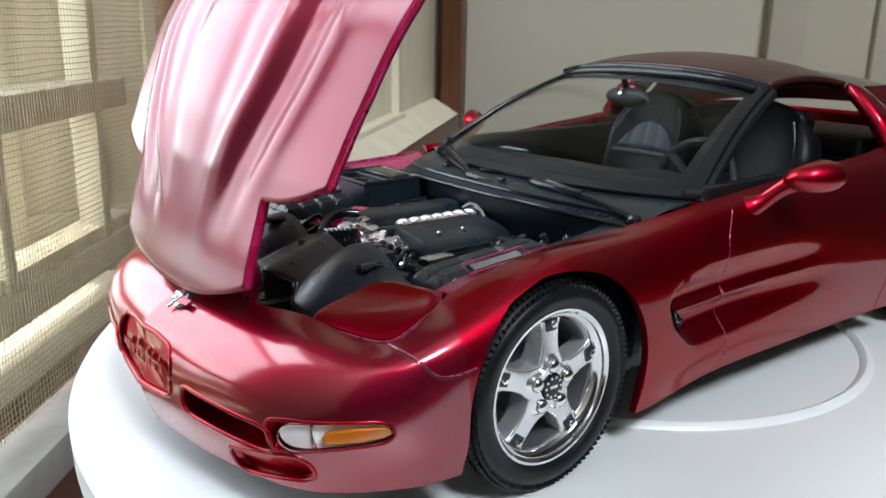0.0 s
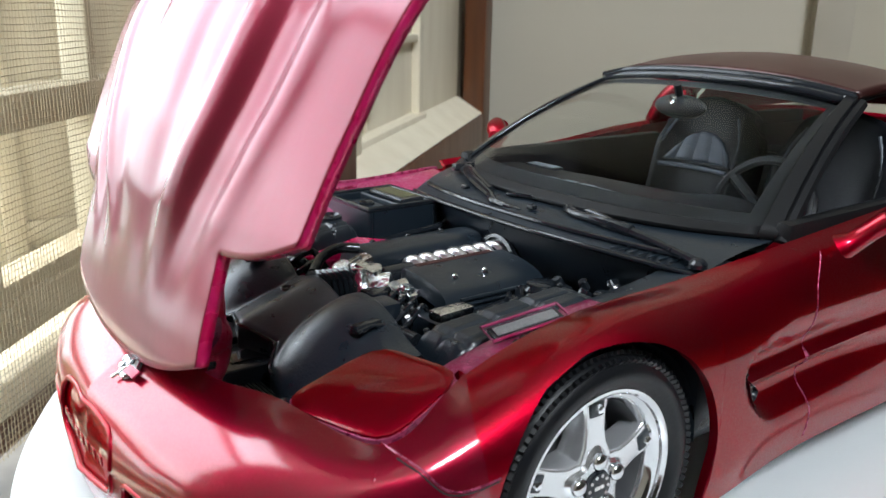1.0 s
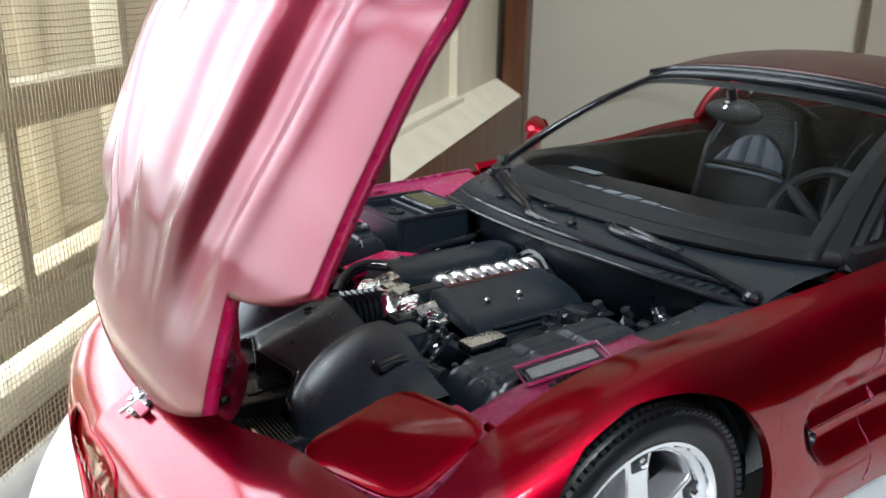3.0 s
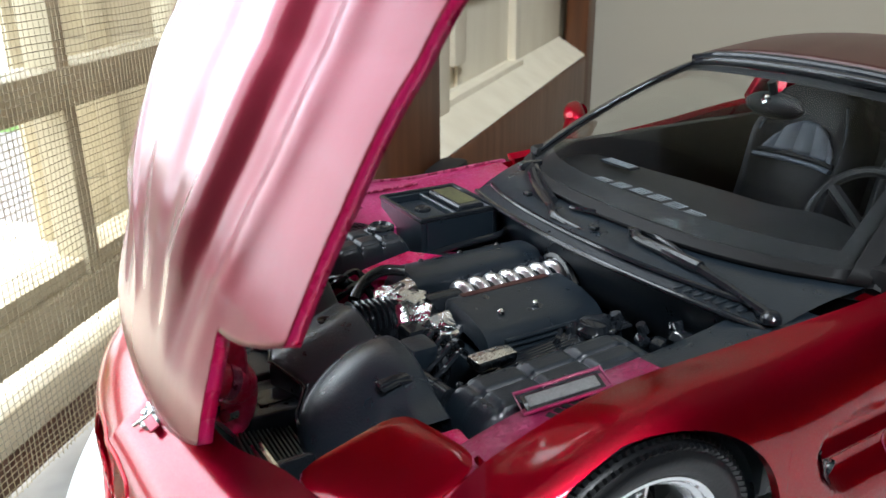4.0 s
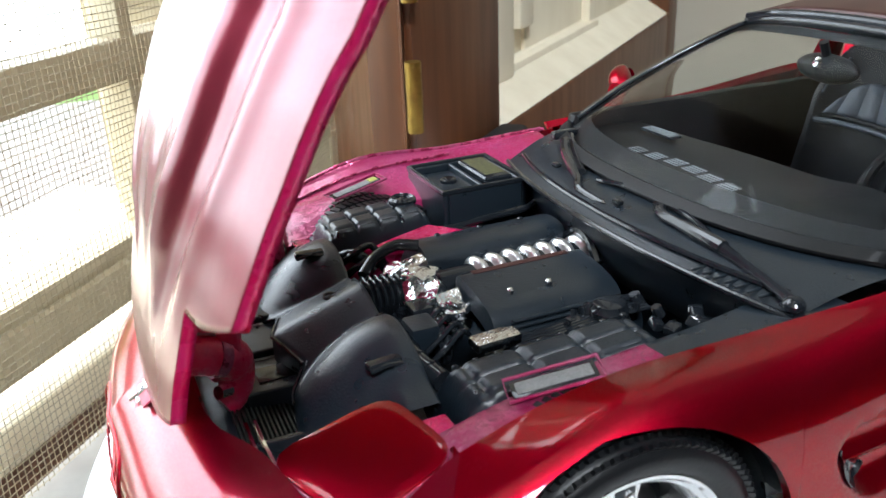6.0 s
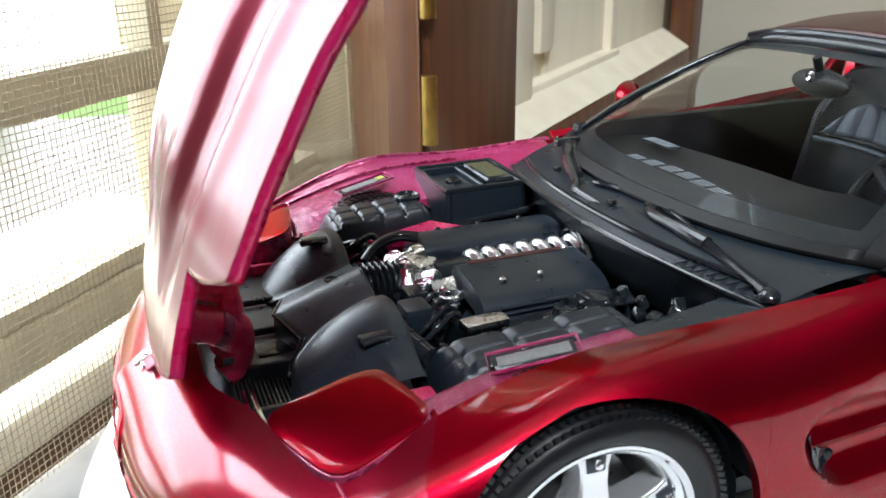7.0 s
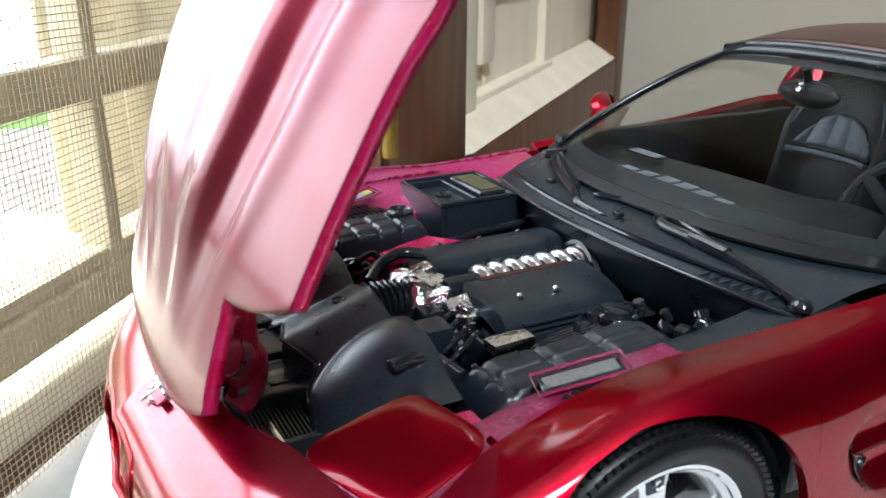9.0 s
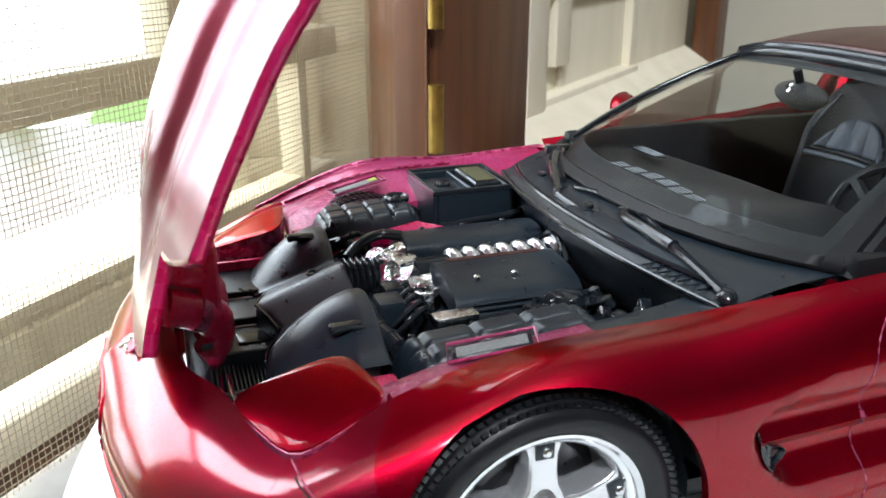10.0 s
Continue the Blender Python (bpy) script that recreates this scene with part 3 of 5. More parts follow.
def opening(name, gap, cy, cz, depth, side, label, rim=0.008, shrink=0.9, mats=None):
    """A recess in the bumper with a rounded lip, walls and a back."""
    edge = [mirrored_nose(y, z) for y, z in outline(gap, cy, cz)]
    mid = sum(edge, Vector()) / len(edge)
    way = Vector((-1, -0.35 if mid.y > 0.2 else 0, 0)).normalized()
    rows = [[p + way * 0.001 for p in edge], [p.lerp(mid, 0.02) + way * depth * 0.4 for p in edge], [mid + way * depth + (p - mid) * shrink for p in edge], [mid + way * depth * 1.02 + (p - mid) * shrink * 0.5 for p in edge]]
    bm = bmesh.new()
    vs = [[bm.verts.new(flip(p, side)) for p in r] for r in rows]
    n = len(edge)
    for a, c in zip(vs, vs[1:]):
        for k in range(n):
            bm.faces.new((a[k], a[(k + 1) % n], c[(k + 1) % n], c[k]))
    bm.faces.new(vs[-1])
    bmesh.ops.recalc_face_normals(bm, faces=bm.faces)
    bmesh.ops.reverse_faces(bm, faces=bm.faces)
    ob = part(name, bm, mats or paint, bumper, label, 40)
    loop = [flip(p + way * 0.003, side) for p in edge]
    part("rounded_lip", tube(loop + loop[:2], rim, 8, caps=False), paint, ob, angle=80)
    return ob


GAPS = ((plate_gap, -0.03), (slot_gap, -0.004), (lamp_gap, -0.004), (oval_gap, -0.004))
bm = bmesh.new()
us = steps(0, 3.0, 150)
nv = 96
cols = []
for side in (-1, 1):
    for u in (reversed(us) if side < 0 else us[1:]):
        cols.append([flip(skin(u, 5.0 * j / (nv - 1)), side) for j in range(nv)])
full = [[q + Vector((-0.03, 0, 0.0)) if abs(q.y) < 0.75 else q + Vector((-0.02, -0.03 * (1 if q.y > 0 else -1), 0)) for q in (c[0],)] + c + [c[-1] + Vector((-0.012, 0, -0.03))] for c in cols]
vs = [[bm.verts.new(p) for p in c] for c in full]
for i in range(len(vs) - 1):
    for j in range(len(vs[0]) - 1):
        c = (full[i][j] + full[i + 1][j + 1]) / 2
        y = c.y if c.y > -0.06 else -0.12 - c.y
        if c.x > 0.5 and any(g(y, c.z) < 0.0 for g, _ in GAPS):
            continue
        bm.faces.new((vs[i][j], vs[i + 1][j], vs[i + 1][j + 1], vs[i][j + 1]))
bmesh.ops.recalc_face_normals(bm, faces=bm.faces)
bumper = part("front_bumper", bm, nose_paint, car, "glossy dark red bumper cover with recessed plate panel", 45)
opening("plate_recess", plate_gap, -0.06, 0.375, 0.010, 1, "recessed plate panel with raised marks", 0.009, 0.985)
for side in (1, -1):
    opening("air_slot", slot_gap, 0.388, 0.315, 0.10, side, "deep dark red air slot", 0.008, 0.85)
    opening("lamp_recess", lamp_gap, 0.675, 0.332, 0.04, side, "recess of the front lamp", 0.006, 0.9)
    opening("brake_duct", oval_gap, 0.508, 0.205, 0.022, side, "shallow oval duct recess", 0.008, 0.88)
    panel("bumper_corner", steps(3.0, U_ARCH_F - 0.0005, 60), lambda u: 0.0, lambda u: 5.0, 90, car, side, lip=0.012, mats=nose_paint)
    wing = [U_ARCH_F] + [u_at(AX + AR * math.cos(a)) for a in steps(0.02, math.pi - 0.02, 70)] + steps(U_ARCH_R + 0.002, U_DOOR - 0.0005, 80)
    panel("front_wing", wing, low, lambda u: 3.9 if side < 0 and u > 3.97 else 5.0, 70, car, side, "glossy dark red front wing", 0.025)
    panel("door", steps(U_DOOR + 0.0005, U_DOOR2 - 0.004, 90), low, lambda u: 5.0, 70, car, side, "dark red door with a concave side scoop", 0.02)
    ra, rb = u_at(-2.65 + 0.385), u_at(-2.65 - 0.385)
    rear = steps(U_DOOR2 + 0.004, ra - 0.002, 12) + [u_at(-2.65 + 0.385 * math.cos(a)) for a in steps(0.02, math.pi - 0.02, 50)] + steps(rb + 0.002, 13, 60)
    panel("rear_wing", rear, low, lambda u: 5.0, 30, car, side, "glossy dark red rear wing", 0.02)


def on_skin(x, z, out=0.0):
    """The place on the left side at x and z, pushed out a little."""
    u = u_at(x, 2, 2.6)
    for _ in range(9):
        a, b = 0.0, 5.0
        for _ in range(22):
            m = (a + b) / 2
            a, b = (m, b) if raw(u, m).z < z else (a, m)
        lo, hi = 2.3, 12.0
        for _ in range(24):
            m = (lo + hi) / 2
            lo, hi = (m, hi) if raw(m, a).x > x else (lo, m)
        u = lo
    p = skin(u, a)
    return p + Vector((0.5 * out if x > 0.3 else 0, out, 0))


# worn magenta door edge; pink highlight painted on the joint between bumper and wing
seam = [(-0.85, 0.775), (-0.80, 0.70), (-0.79, 0.64), (-0.784, 0.60), (-0.79, 0.53), (-0.793, 0.47), (-0.797, 0.39), (-0.828, 0.31), (-0.838, 0.22)]
part("door_edge", tube([on_skin(*curve([(a, c, 0) for a, c in seam], 8 * i / 42)[:2], 0.0005) for i in range(43)], [0.0015 + 0.0015 * math.sin(i * 1.3) ** 2 + 0.005 * math.exp(-((i - 25) / 1.4) ** 2) for i in range(43)], 6), worn, car, "worn magenta edge of the door")
joint = [(0.522, 0.553), (0.505, 0.54), (0.487, 0.517), (0.465, 0.497), (0.43, 0.489), (0.385, 0.493), (0.352, 0.499)]
part("wing_joint", tube([on_skin(*curve([(a, c, 0) for a, c in joint], 6 * i / 24)[:2], -0.0005) for i in range(25)], 0.0028, 6), worn, car, "joint between bumper and wing with a painted pink highlight")
part("wing_joint_gap", tube([on_skin(*curve([(a + 0.004, c - 0.007, 0) for a, c in joint], 6 * i / 24)[:2], -0.001) for i in range(25)], 0.0025, 6), dark, car)
vent = bmesh.new()
ring = [(-0.476, 0.520), (-0.505, 0.482), (-0.555, 0.452), (-0.596, 0.428), (-0.590, 0.408), (-0.558, 0.398), (-0.522, 0.412), (-0.495, 0.446)]
rim = [on_skin(*curve([(a, c, 0) for a, c in ring + ring[:1]], 8 * i / 40)[:2], 0.003) for i in range(40)]
mid = sum(rim, Vector()) / 40
shrunk = [[vent.verts.new(mid + (p - mid) * k + Vector((0, h, 0))) for p in rim] for k, h in ((1.0, -0.006), (1.0, 0.006), (0.93, 0.006), (0.85, -0.004), (0.4, -0.002))]
for a, c in zip(shrunk, shrunk[1:]):
    for k in range(40):
        vent.faces.new((a[k], a[(k + 1) % 40], c[(k + 1) % 40], c[k]))
vent.faces.new(shrunk[-1])
bmesh.ops.recalc_face_normals(vent, faces=vent.faces)
part("vent_opening", vent, trim_black, car, "dark air outlet behind the front wheel")


# front lamps, badge, lettering bars on the plate panel
def lamp_patch(a0, a1, h, out):
    def at(s, t):
        a = a0 + (a1 - a0) * s
        u = 1.87 + 1.17 * a
        zc = 0.328 + 0.03 * a
        hh = h * (1 - 0.45 * a) * max(0.03, 1 - abs(2 * s - 1) ** 5) ** 0.5
        z = zc + hh * (2 * t - 1)
        lo, hi = 0.0, 4.0
        for _ in range(22):
            m = (lo + hi) / 2
            lo, hi = (m, hi) if raw(u, m).z < z else (lo, m)
        p = raw(u, lo)
        n = Vector((p.x - 0.2, (p.y - 0.1) * 0.9, 0.05)).normalized()
        return p + n * out
    return at


for side in (1, -1):
    lamp = part("front_lamp", grid(31, 11, lambda s, t: flip(lamp_patch(0.0, 1.0, 0.046, -0.018)(s, t), side)), lamp_bowl, car, "clear front lamp with an amber inner lens", 60)
    f = lamp_patch(0.38, 0.95, 0.027, -0.004)
    part("lamp_rib", tube([flip(lamp_patch(0.0, 1.0, 0.040, -0.010)(0.30, t / 8), side) for t in range(9)], 0.006, 8), chrome, lamp)
    thick(part("amber_lens", grid(21, 9, lambda s, t: flip(f(s, t), side)), amber, lamp, "amber inner lens", 60), 0.012, 0)
    lens = thick(part("clear_lens", grid(31, 11, lambda s, t: flip(lamp_patch(0.0, 1.0, 0.049, 0.004)(s, t), side)), lens_clear, lamp, "clear lamp lens", 60), 0.006)
    lens.visible_shadow = False
bm_m = Matrix.Translation((0.822, 0.022, 0.5505)) @ Matrix.Rotation(radians(30), 4, "Y") @ Matrix.Rotation(radians(20), 4, "Z")
badge = lathe([(0.007, 0.0), (0.007, 0.024), (0.005, 0.028), (-0.004, 0.029)], 32, "z")
badge.transform(bm_m)
bd = part("bonnet_badge", badge, mat("pale_enamel", (0.62, 0.72, 0.72), 0.25), car, "small round pale badge with crossed pennants")
part("badge_rim", tube([bm_m @ Vector((0.028 * math.cos(a), 0.028 * math.sin(a), 0.005)) for a in steps(0, 2 * math.pi, 33)], 0.003, 6, caps=False), chrome, bd)
chk = mat("dark_check_enamel", (0.05, 0.06, 0.06), 0.3)
for a in range(4):
    for b in range(3):
        part("check", span(-0.026 + 0.012 * b - 0.018, -0.014 + 0.012 * b - 0.018, -0.034 + 0.011 * a, -0.023 + 0.011 * a, 0.007, 0.012, 0, bm_m @ Matrix.Rotation(0.35, 4, "Z")), chk if (a + b) % 2 else chrome, bd)
part("badge_flag", span(-0.006, 0.018, 0.0, 0.062, 0.007, 0.012, 0.002, bm_m @ Matrix.Rotation(-0.25, 4, "Z")), mat("red_enamel", (0.5, 0.03, 0.08), 0.3), bd, "red pennant")
part("badge_stem", tube([bm_m @ Vector((0.036, -0.03, 0.006)), bm_m @ Vector((-0.012, 0.0, 0.008))], 0.004, 6), chrome, bd)
for k in range(8):
    y = axis_y(1) - 0.15 + 0.043 * k
    part("raised_mark", box(0.936 - 0.33 * (y + 0.06) ** 2, y, 0.372, 0.0035, 0.030, 0.026, 0.0015, Matrix(), 2), paint, bumper)


def squircle_patch(a, b, c, d, bulge, n=40, rings=10, power=5.0, drop=0.02):
    """A rounded four-cornered lid over the corners a, b, c, d, with a turned-down rim."""
    bm = bmesh.new()
    A, B, C, D = (Vector(q) for q in (a, b, c, d))

    def at(s, t):
        p = A * (1 - s) * (1 - t) + B * s * (1 - t) + C * s * t + D * (1 - s) * t
        return p + Vector((0, 0, bulge * (1 - (2 * s - 1) ** 2) * (1 - (2 * t - 1) ** 2)))

    mid = bm.verts.new(at(0.5, 0.5))
    loops = []
    for k in range(1, rings + 2):
        r = min(k, rings) / rings
        loop = []
        for i in range(n):
            th = 2 * math.pi * (i + 0.5) / n
            cx, cy = math.cos(th), math.sin(th)
            m = (abs(cx) ** power + abs(cy) ** power) ** (-1 / power)
            p = at(0.5 + 0.5 * r * m * cx, 0.5 + 0.5 * r * m * cy)
            if k == rings:
                p.z -= 0.004
            if k > rings:
                p.z -= drop
            loop.append(bm.verts.new(p))
        loops.append(loop)
    for i in range(n):
        bm.faces.new((mid, loops[0][i], loops[0][(i + 1) % n]))
    for x, y in zip(loops, loops[1:]):
        for i in range(n):
            bm.faces.new((x[i], y[i], y[(i + 1) % n], x[(i + 1) % n]))
    bmesh.ops.recalc_face_normals(bm, faces=bm.faces)
    return bm


for side in (1, -1):
    q = [flip(Vector(p), side) for p in ((0.632, 0.428, 0.578), (0.522, 0.690, 0.558), (0.302, 0.672, 0.652), (0.352, 0.408, 0.640))]
    part("headlamp_door", squircle_patch(*q, 0.004), paint, car, "closed pop-up headlamp door, dark red", 50)
    mid = sum(q, Vector()) / 4
    e = [mid + (p - mid) * 1.022 - Vector((0, 0, 0.006)) for p in q]
    part("headlamp_surround", squircle_patch(*e, -0.012, drop=0.08), worn, car, "worn pink edge with a painted highlight round the headlamp door")

# ---- bonnet, open ----
HZ = 0.915


def hood_x(y, z):
    """The open bonnet's outer face: x at y and z."""
    y = y - axis_y(0)
    zs, xs = (0.50, 0.68, 0.98, 1.2, 1.44, 1.8), (0.80, 0.785, 0.695, 0.595, 0.455, 0.22)
    k = max(i for i in range(5) if zs[i] <= max(z, 0.5))
    xe = curve([(x, 0) for x in xs], k + (z - zs[k]) / (zs[k + 1] - zs[k])).x
    w = 0.52 + 0.30 * smooth(0.7, 1.7, z)
    r = abs(y) / w
    crown = (0.026 + 0.064 * smooth(0.8, 1.6, z)) * (1 - min(r, 1.35) ** 2)
    a = smooth(0.70, 1.12, z)
    flank = 0.19 + 0.22 * smooth(0.68, 1.42, z)  # where the raised middle falls to the side
    d = abs(y) - flank
    bulge = 0.034 * a * (1 - smooth(-0.034, 0.030, d))
    bulge += 0.010 * a * math.exp(-((d + 0.062) / 0.026) ** 2)
    bulge -= 0.008 * a * math.exp(-((abs(y) - 0.42 * flank) / 0.05) ** 2)
    bulge += 0.012 * a * math.exp(-((d - 0.15) / 0.045) ** 2)
    bulge -= 0.006 * a * math.exp(-((d - 0.085) / 0.03) ** 2)
    return xe + crown + bulge


def hood_mesh():
    bm = bmesh.new()
    lows, ups, nc, ns = 16, 60, 110, 30
    top = 1.78

    def half(z):
        return 0.698 + 0.12 * (z - 0.98) / 0.8

    def inner_half(z):
        return 0.447 * (1 + 0.22 * max(0, z - HZ) / 0.8)

    centre = []
    for j in range(lows + ups + 1):
        row = []
        for i in range(nc + 1):
            b = 2 * i / nc - 1
            zb = 0.588 + 0.092 * abs(b) ** 2.2
            z = zb + (HZ - zb) * j / lows if j <= lows else HZ + (top - HZ) * (j - lows) / ups
            y = axis_y(0) + b * inner_half(z)
            row.append(bm.verts.new((hood_x(y, z), y, z)))
        centre.append(row)
    for j in range(lows + ups):
        for i in range(nc):
            bm.faces.new((centre[j][i], centre[j][i + 1], centre[j + 1][i + 1], centre[j + 1][i]))
    for side in (1, -1):
        rows = []
        for j in range(ups + 1):
            z0 = HZ + (top - HZ) * j / ups
            row = [centre[lows + j][nc if side > 0 else 0]]
            for i in range(1, ns + 1):
                f = i / ns
                z = z0 + 0.068 * f * f * (1 - j / ups)
                y = axis_y(0) + side * (inner_half(z0) + (half(z) - inner_half(z0)) * f)
                row.append(bm.verts.new((hood_x(y, z), y, z)))
            rows.append(row)
        for j in range(ups):
            for i in range(ns):
                q = (rows[j][i], rows[j][i + 1], rows[j + 1][i + 1], rows[j + 1][i])
                bm.faces.new(q if side > 0 else q[::-1])
    return bm


hood = part("bonnet", hood_mesh(), (hazy_paint, inner), car, "open dark red metallic bonnet standing upright on its front hinges", 60)
thick(hood, 0.030, -1, 1, 1)

# ---- windscreen, roof, rear glass ----
SB = [(-0.80, 0.715, 0.785), (-0.67, 0.50, 0.785), (-0.60, 0.25, 0.785), (-0.58, -0.02, 0.785)]
ST = [(-1.455, 0.558, 1.135), (-1.42, 0.40, 1.165), (-1.40, 0.2, 1.182), (-1.395, 0, 1.187)]


def across(keys, b):
    """b from -1 (right) to 1 (left)."""
    p = curve(keys, 3 * (1 - abs(b)))
    return flip(p, 1 if b >= 0 else -1)


def screen(b, t):
    lo, hi = across(SB, b), across(ST, b)
    return lo.lerp(hi, t) + Vector((0.03, 0, 0.045)) * 4 * t * (1 - t) * 0.6


pane = part("windscreen", grid(41, 21, lambda u, v: screen(-0.97 + 1.94 * u, 0.02 + 0.96 * v)), glass, car, "clear curved windscreen", 60)
thick(pane, 0.012)
pane.visible_shadow = False
for b0, b1, t0, t1, name in ((-1, -0.93, 0, 1, "a_pillar"), (0.93, 1, 0, 1, "a_pillar"), (-0.93, 0.93, 0.955, 1.0, "header_rail"), (-0.93, 0.93, 0.0, 0.045, "screen_seal")):
    thick(part(name, grid(33, 17, lambda u, v, b0=b0, b1=b1, t0=t0, t1=t1: screen(b0 + (b1 - b0) * u, t0 + (t1 - t0) * v) + Vector((0.004, 0, 0.006))), dash_black if name == "screen_seal" or b0 == 0.93 else trim_black, car), 0.014 if b0 == -1 else 0.035, 0)
for side in (1, -1):
    part("pillar_trim", tube([flip(screen(1.0, t / 12), side) + Vector((0, 0.012 * side, -0.006)) for t in range(13)], 0.022 if side > 0 else 0.009, 8), dash_black, car)

for b0, b1, t0, t1 in ((-0.96, 0.96, 0.03, 0.15), (0.84, 0.96, 0.15, 0.95), (-0.96, -0.91, 0.15, 0.95), (-0.91, 0.84, 0.90, 0.95)):
    part("screen_border", grid(33, 9, lambda u, v, b0=b0, b1=b1, t0=t0, t1=t1: screen(b0 + (b1 - b0) * u, t0 + (t1 - t0) * v) - Vector((0.010, 0, 0.014))), dash_black, car, "black printed border of the windscreen")

RB = [(-2.08, 0.565, 1.13), (-2.08, 0.40, 1.175), (-2.08, 0.2, 1.20), (-2.08, 0, 1.21)]


def roof_at(b, t):
    p = across(ST, b).lerp(across(RB, b), t)
    p.z += 0.046 * math.sin(math.pi * min(1, t * 0.95 + 0.05)) * (1 - 0.35 * b * b) + 0.026
    return p


thick(part("roof_panel", grid(41, 25, lambda u, v: roof_at(-1 + 2 * u, 0.012 + 0.98 * v)), smoked, car, "removable smoked brown roof panel", 50), 0.03)
part("header_trim", tube([across(ST, -1 + 2 * i / 30) + Vector((0.012, 0, 0.020)) for i in range(31)], 0.0135, 10), trim_black, car, "black screen header moulding")
HB = [(-3.30, 0.60, 0.93), (-3.32, 0.4, 0.955), (-3.33, 0.2, 0.965), (-3.335, 0, 0.968)]
hatch = part("rear_glass", grid(31, 21, lambda u, v: across(RB, (-1 + 2 * u) * 0.97).lerp(across(HB, (-1 + 2 * u) * 0.97), 0.03 + 0.97 * v) + Vector((0, 0, 0.07 * math.sin(math.pi * v)))), mat("dark_tinted_glass", (0.02, 0.02, 0.022), 0.05, 0.0), car, "dark tinted rear hatch glass", 60)
for side in (1, -1):
    pts = [(-2.05, 0.79, 0.89), (-2.04, 0.72, 1.0), (-2.05, 0.64, 1.08), (-2.07, 0.565, 1.135)]
    f = grid(13, 5, lambda u, v: flip(curve(pts, 3 * u) + Vector((-0.22 * v * (0.6 + 0.6 * (1 - u)), 0.02 * math.sin(math.pi * v), -0.02 * v)), side))
    thick(part("roof_hoop", f, paint, car, "dark red roof hoop behind the seats", 60), 0.05, 0)
    f = grid(13, 9, lambda u, v: flip(Vector((-2.26 - 1.05 * u, 0.73 - 0.02 * u, 0.92 + 0.02 * u)).lerp(across(RB, 1).lerp(across(HB, 1), u) + Vector((-0.2 * (1 - u), 0, 0.07 * math.sin(math.pi * u))), v), side))
    part("rear_pillar", f, paint, car)

thick(part("headliner", grid(21, 13, lambda u, v: roof_at(-0.97 + 1.94 * u, 0.02 + 0.96 * v) - Vector((0, 0, 0.036))), dash_black, car, "black roof lining", 50), 0.01)
part("rear_deck", span(-3.3, -2.2, -0.66, 0.66, 0.80, 0.84, 0.01), dash_black, car, "black luggage deck")
for side in (1, -1):
    part("quarter_trim", span(-3.25, -2.06, side * 0.64, side * 0.685, 0.60, 0.915, 0.015), dash_black, car)

# ---- cabin ----
def dash(u, v):
    b = -1 + 2 * u
    front = across(SB, b * 0.97) + Vector((0.0, 0, -0.035))
    back = Vector((-1.13 - 0.03 * math.cos(3 * b), b * 0.70, 0.775 + 0.035 * math.exp(-((b - 0.5) / 0.25) ** 2)))
    p = front.lerp(back, min(v / 0.75, 1))
    p.z += 0.02 * math.sin(math.pi * min(v / 0.75, 1))
    if v > 0.75:
        k = (v - 0.75) / 0.25
        p += Vector((-0.06 * math.sin(k * math.pi / 2), 0, -0.33 * k))
    return p


part("dashboard", grid(41, 33, dash), dash_black, car, "matt black dashboard", 60)
for i in range(6):
    for k in range(4):
        part("defroster_slot", box(-0.80 - 0.014 * k + 0.012 * abs(i - 2.5), -0.30 + 0.085 * i, 0.815, 0.006, 0.062, 0.003, 0), pale_slot, car)
tub = bmesh.new()
span(-2.2, -0.9, -0.72, 0.72, 0.16, 0.2, bm=tub)
span(-2.25, -2.2, -0.72, 0.72, 0.2, 0.80, bm=tub)
part("cabin_floor", tub, dash_black, car)
for side in (1, -1):
    part("door_card", span(-2.05, -0.80, side * 0.70, side * 0.755, 0.2, 0.845, 0.02), dash_black, car)


def seat(y0):
    def back(u, v):
        b, w = -1 + 2 * u, 0.25 - 0.08 * smooth(0.65, 1.0, v)
        wing = 0.06 * abs(b) ** 3 * (1 - smooth(0.6, 0.95, v))
        return Vector((-1.72 - 0.16 * v + wing - 0.03 * math.cos(b * 1.4), y0 + b * w, 0.42 + 0.63 * v - 0.05 * b * b * smooth(0.8, 1, v)))
    thick(part("seat_back", grid(21, 25, back), cloth_black, car, "black moulded bucket seat back", 60), 0.12, 0)
    if y0 < 0:
        def pleats(u, v):
            b = -0.98 + 1.96 * u
            p = back(0.5 + 0.31 * b * (1.12 - 0.2 * v), 0.575 + 0.205 * v * math.sqrt(1 - b * b))
            return p + Vector((0.062 + 0.012 * abs(math.cos(4 * math.pi * u)) * (1 - 0.6 * v), 0, 0))
        thick(part("seat_panel", grid(65, 9, pleats), seat_grey, car, "grey pleated seat panel", 60), 0.02, 0)
        for dz in (0.0, 0.022):
            part("seat_welt", tube([back(0.5 + 0.36 * b, 0.562 - dz) + Vector((0.070 + dz, 0, 0)) for b in steps(-1, 1, 13)], 0.010, 8), seat_grey if dz else cloth_black, car)
    for b in (-0.80, 0.80):
        part("seat_piping", tube([back(0.5 + 0.5 * b, v) + Vector((0.066, 0, 0)) for v in steps(0.35, 0.93, 16)], [0.006 + 0.002 * (k % 2) for k in range(16)], 6), seat_grey, car, "stitched grey piping")
    part("seat_cushion", box(-1.48, y0, 0.40, 0.55, 0.5, 0.16, 0.06, seg=3), cloth_black, car)


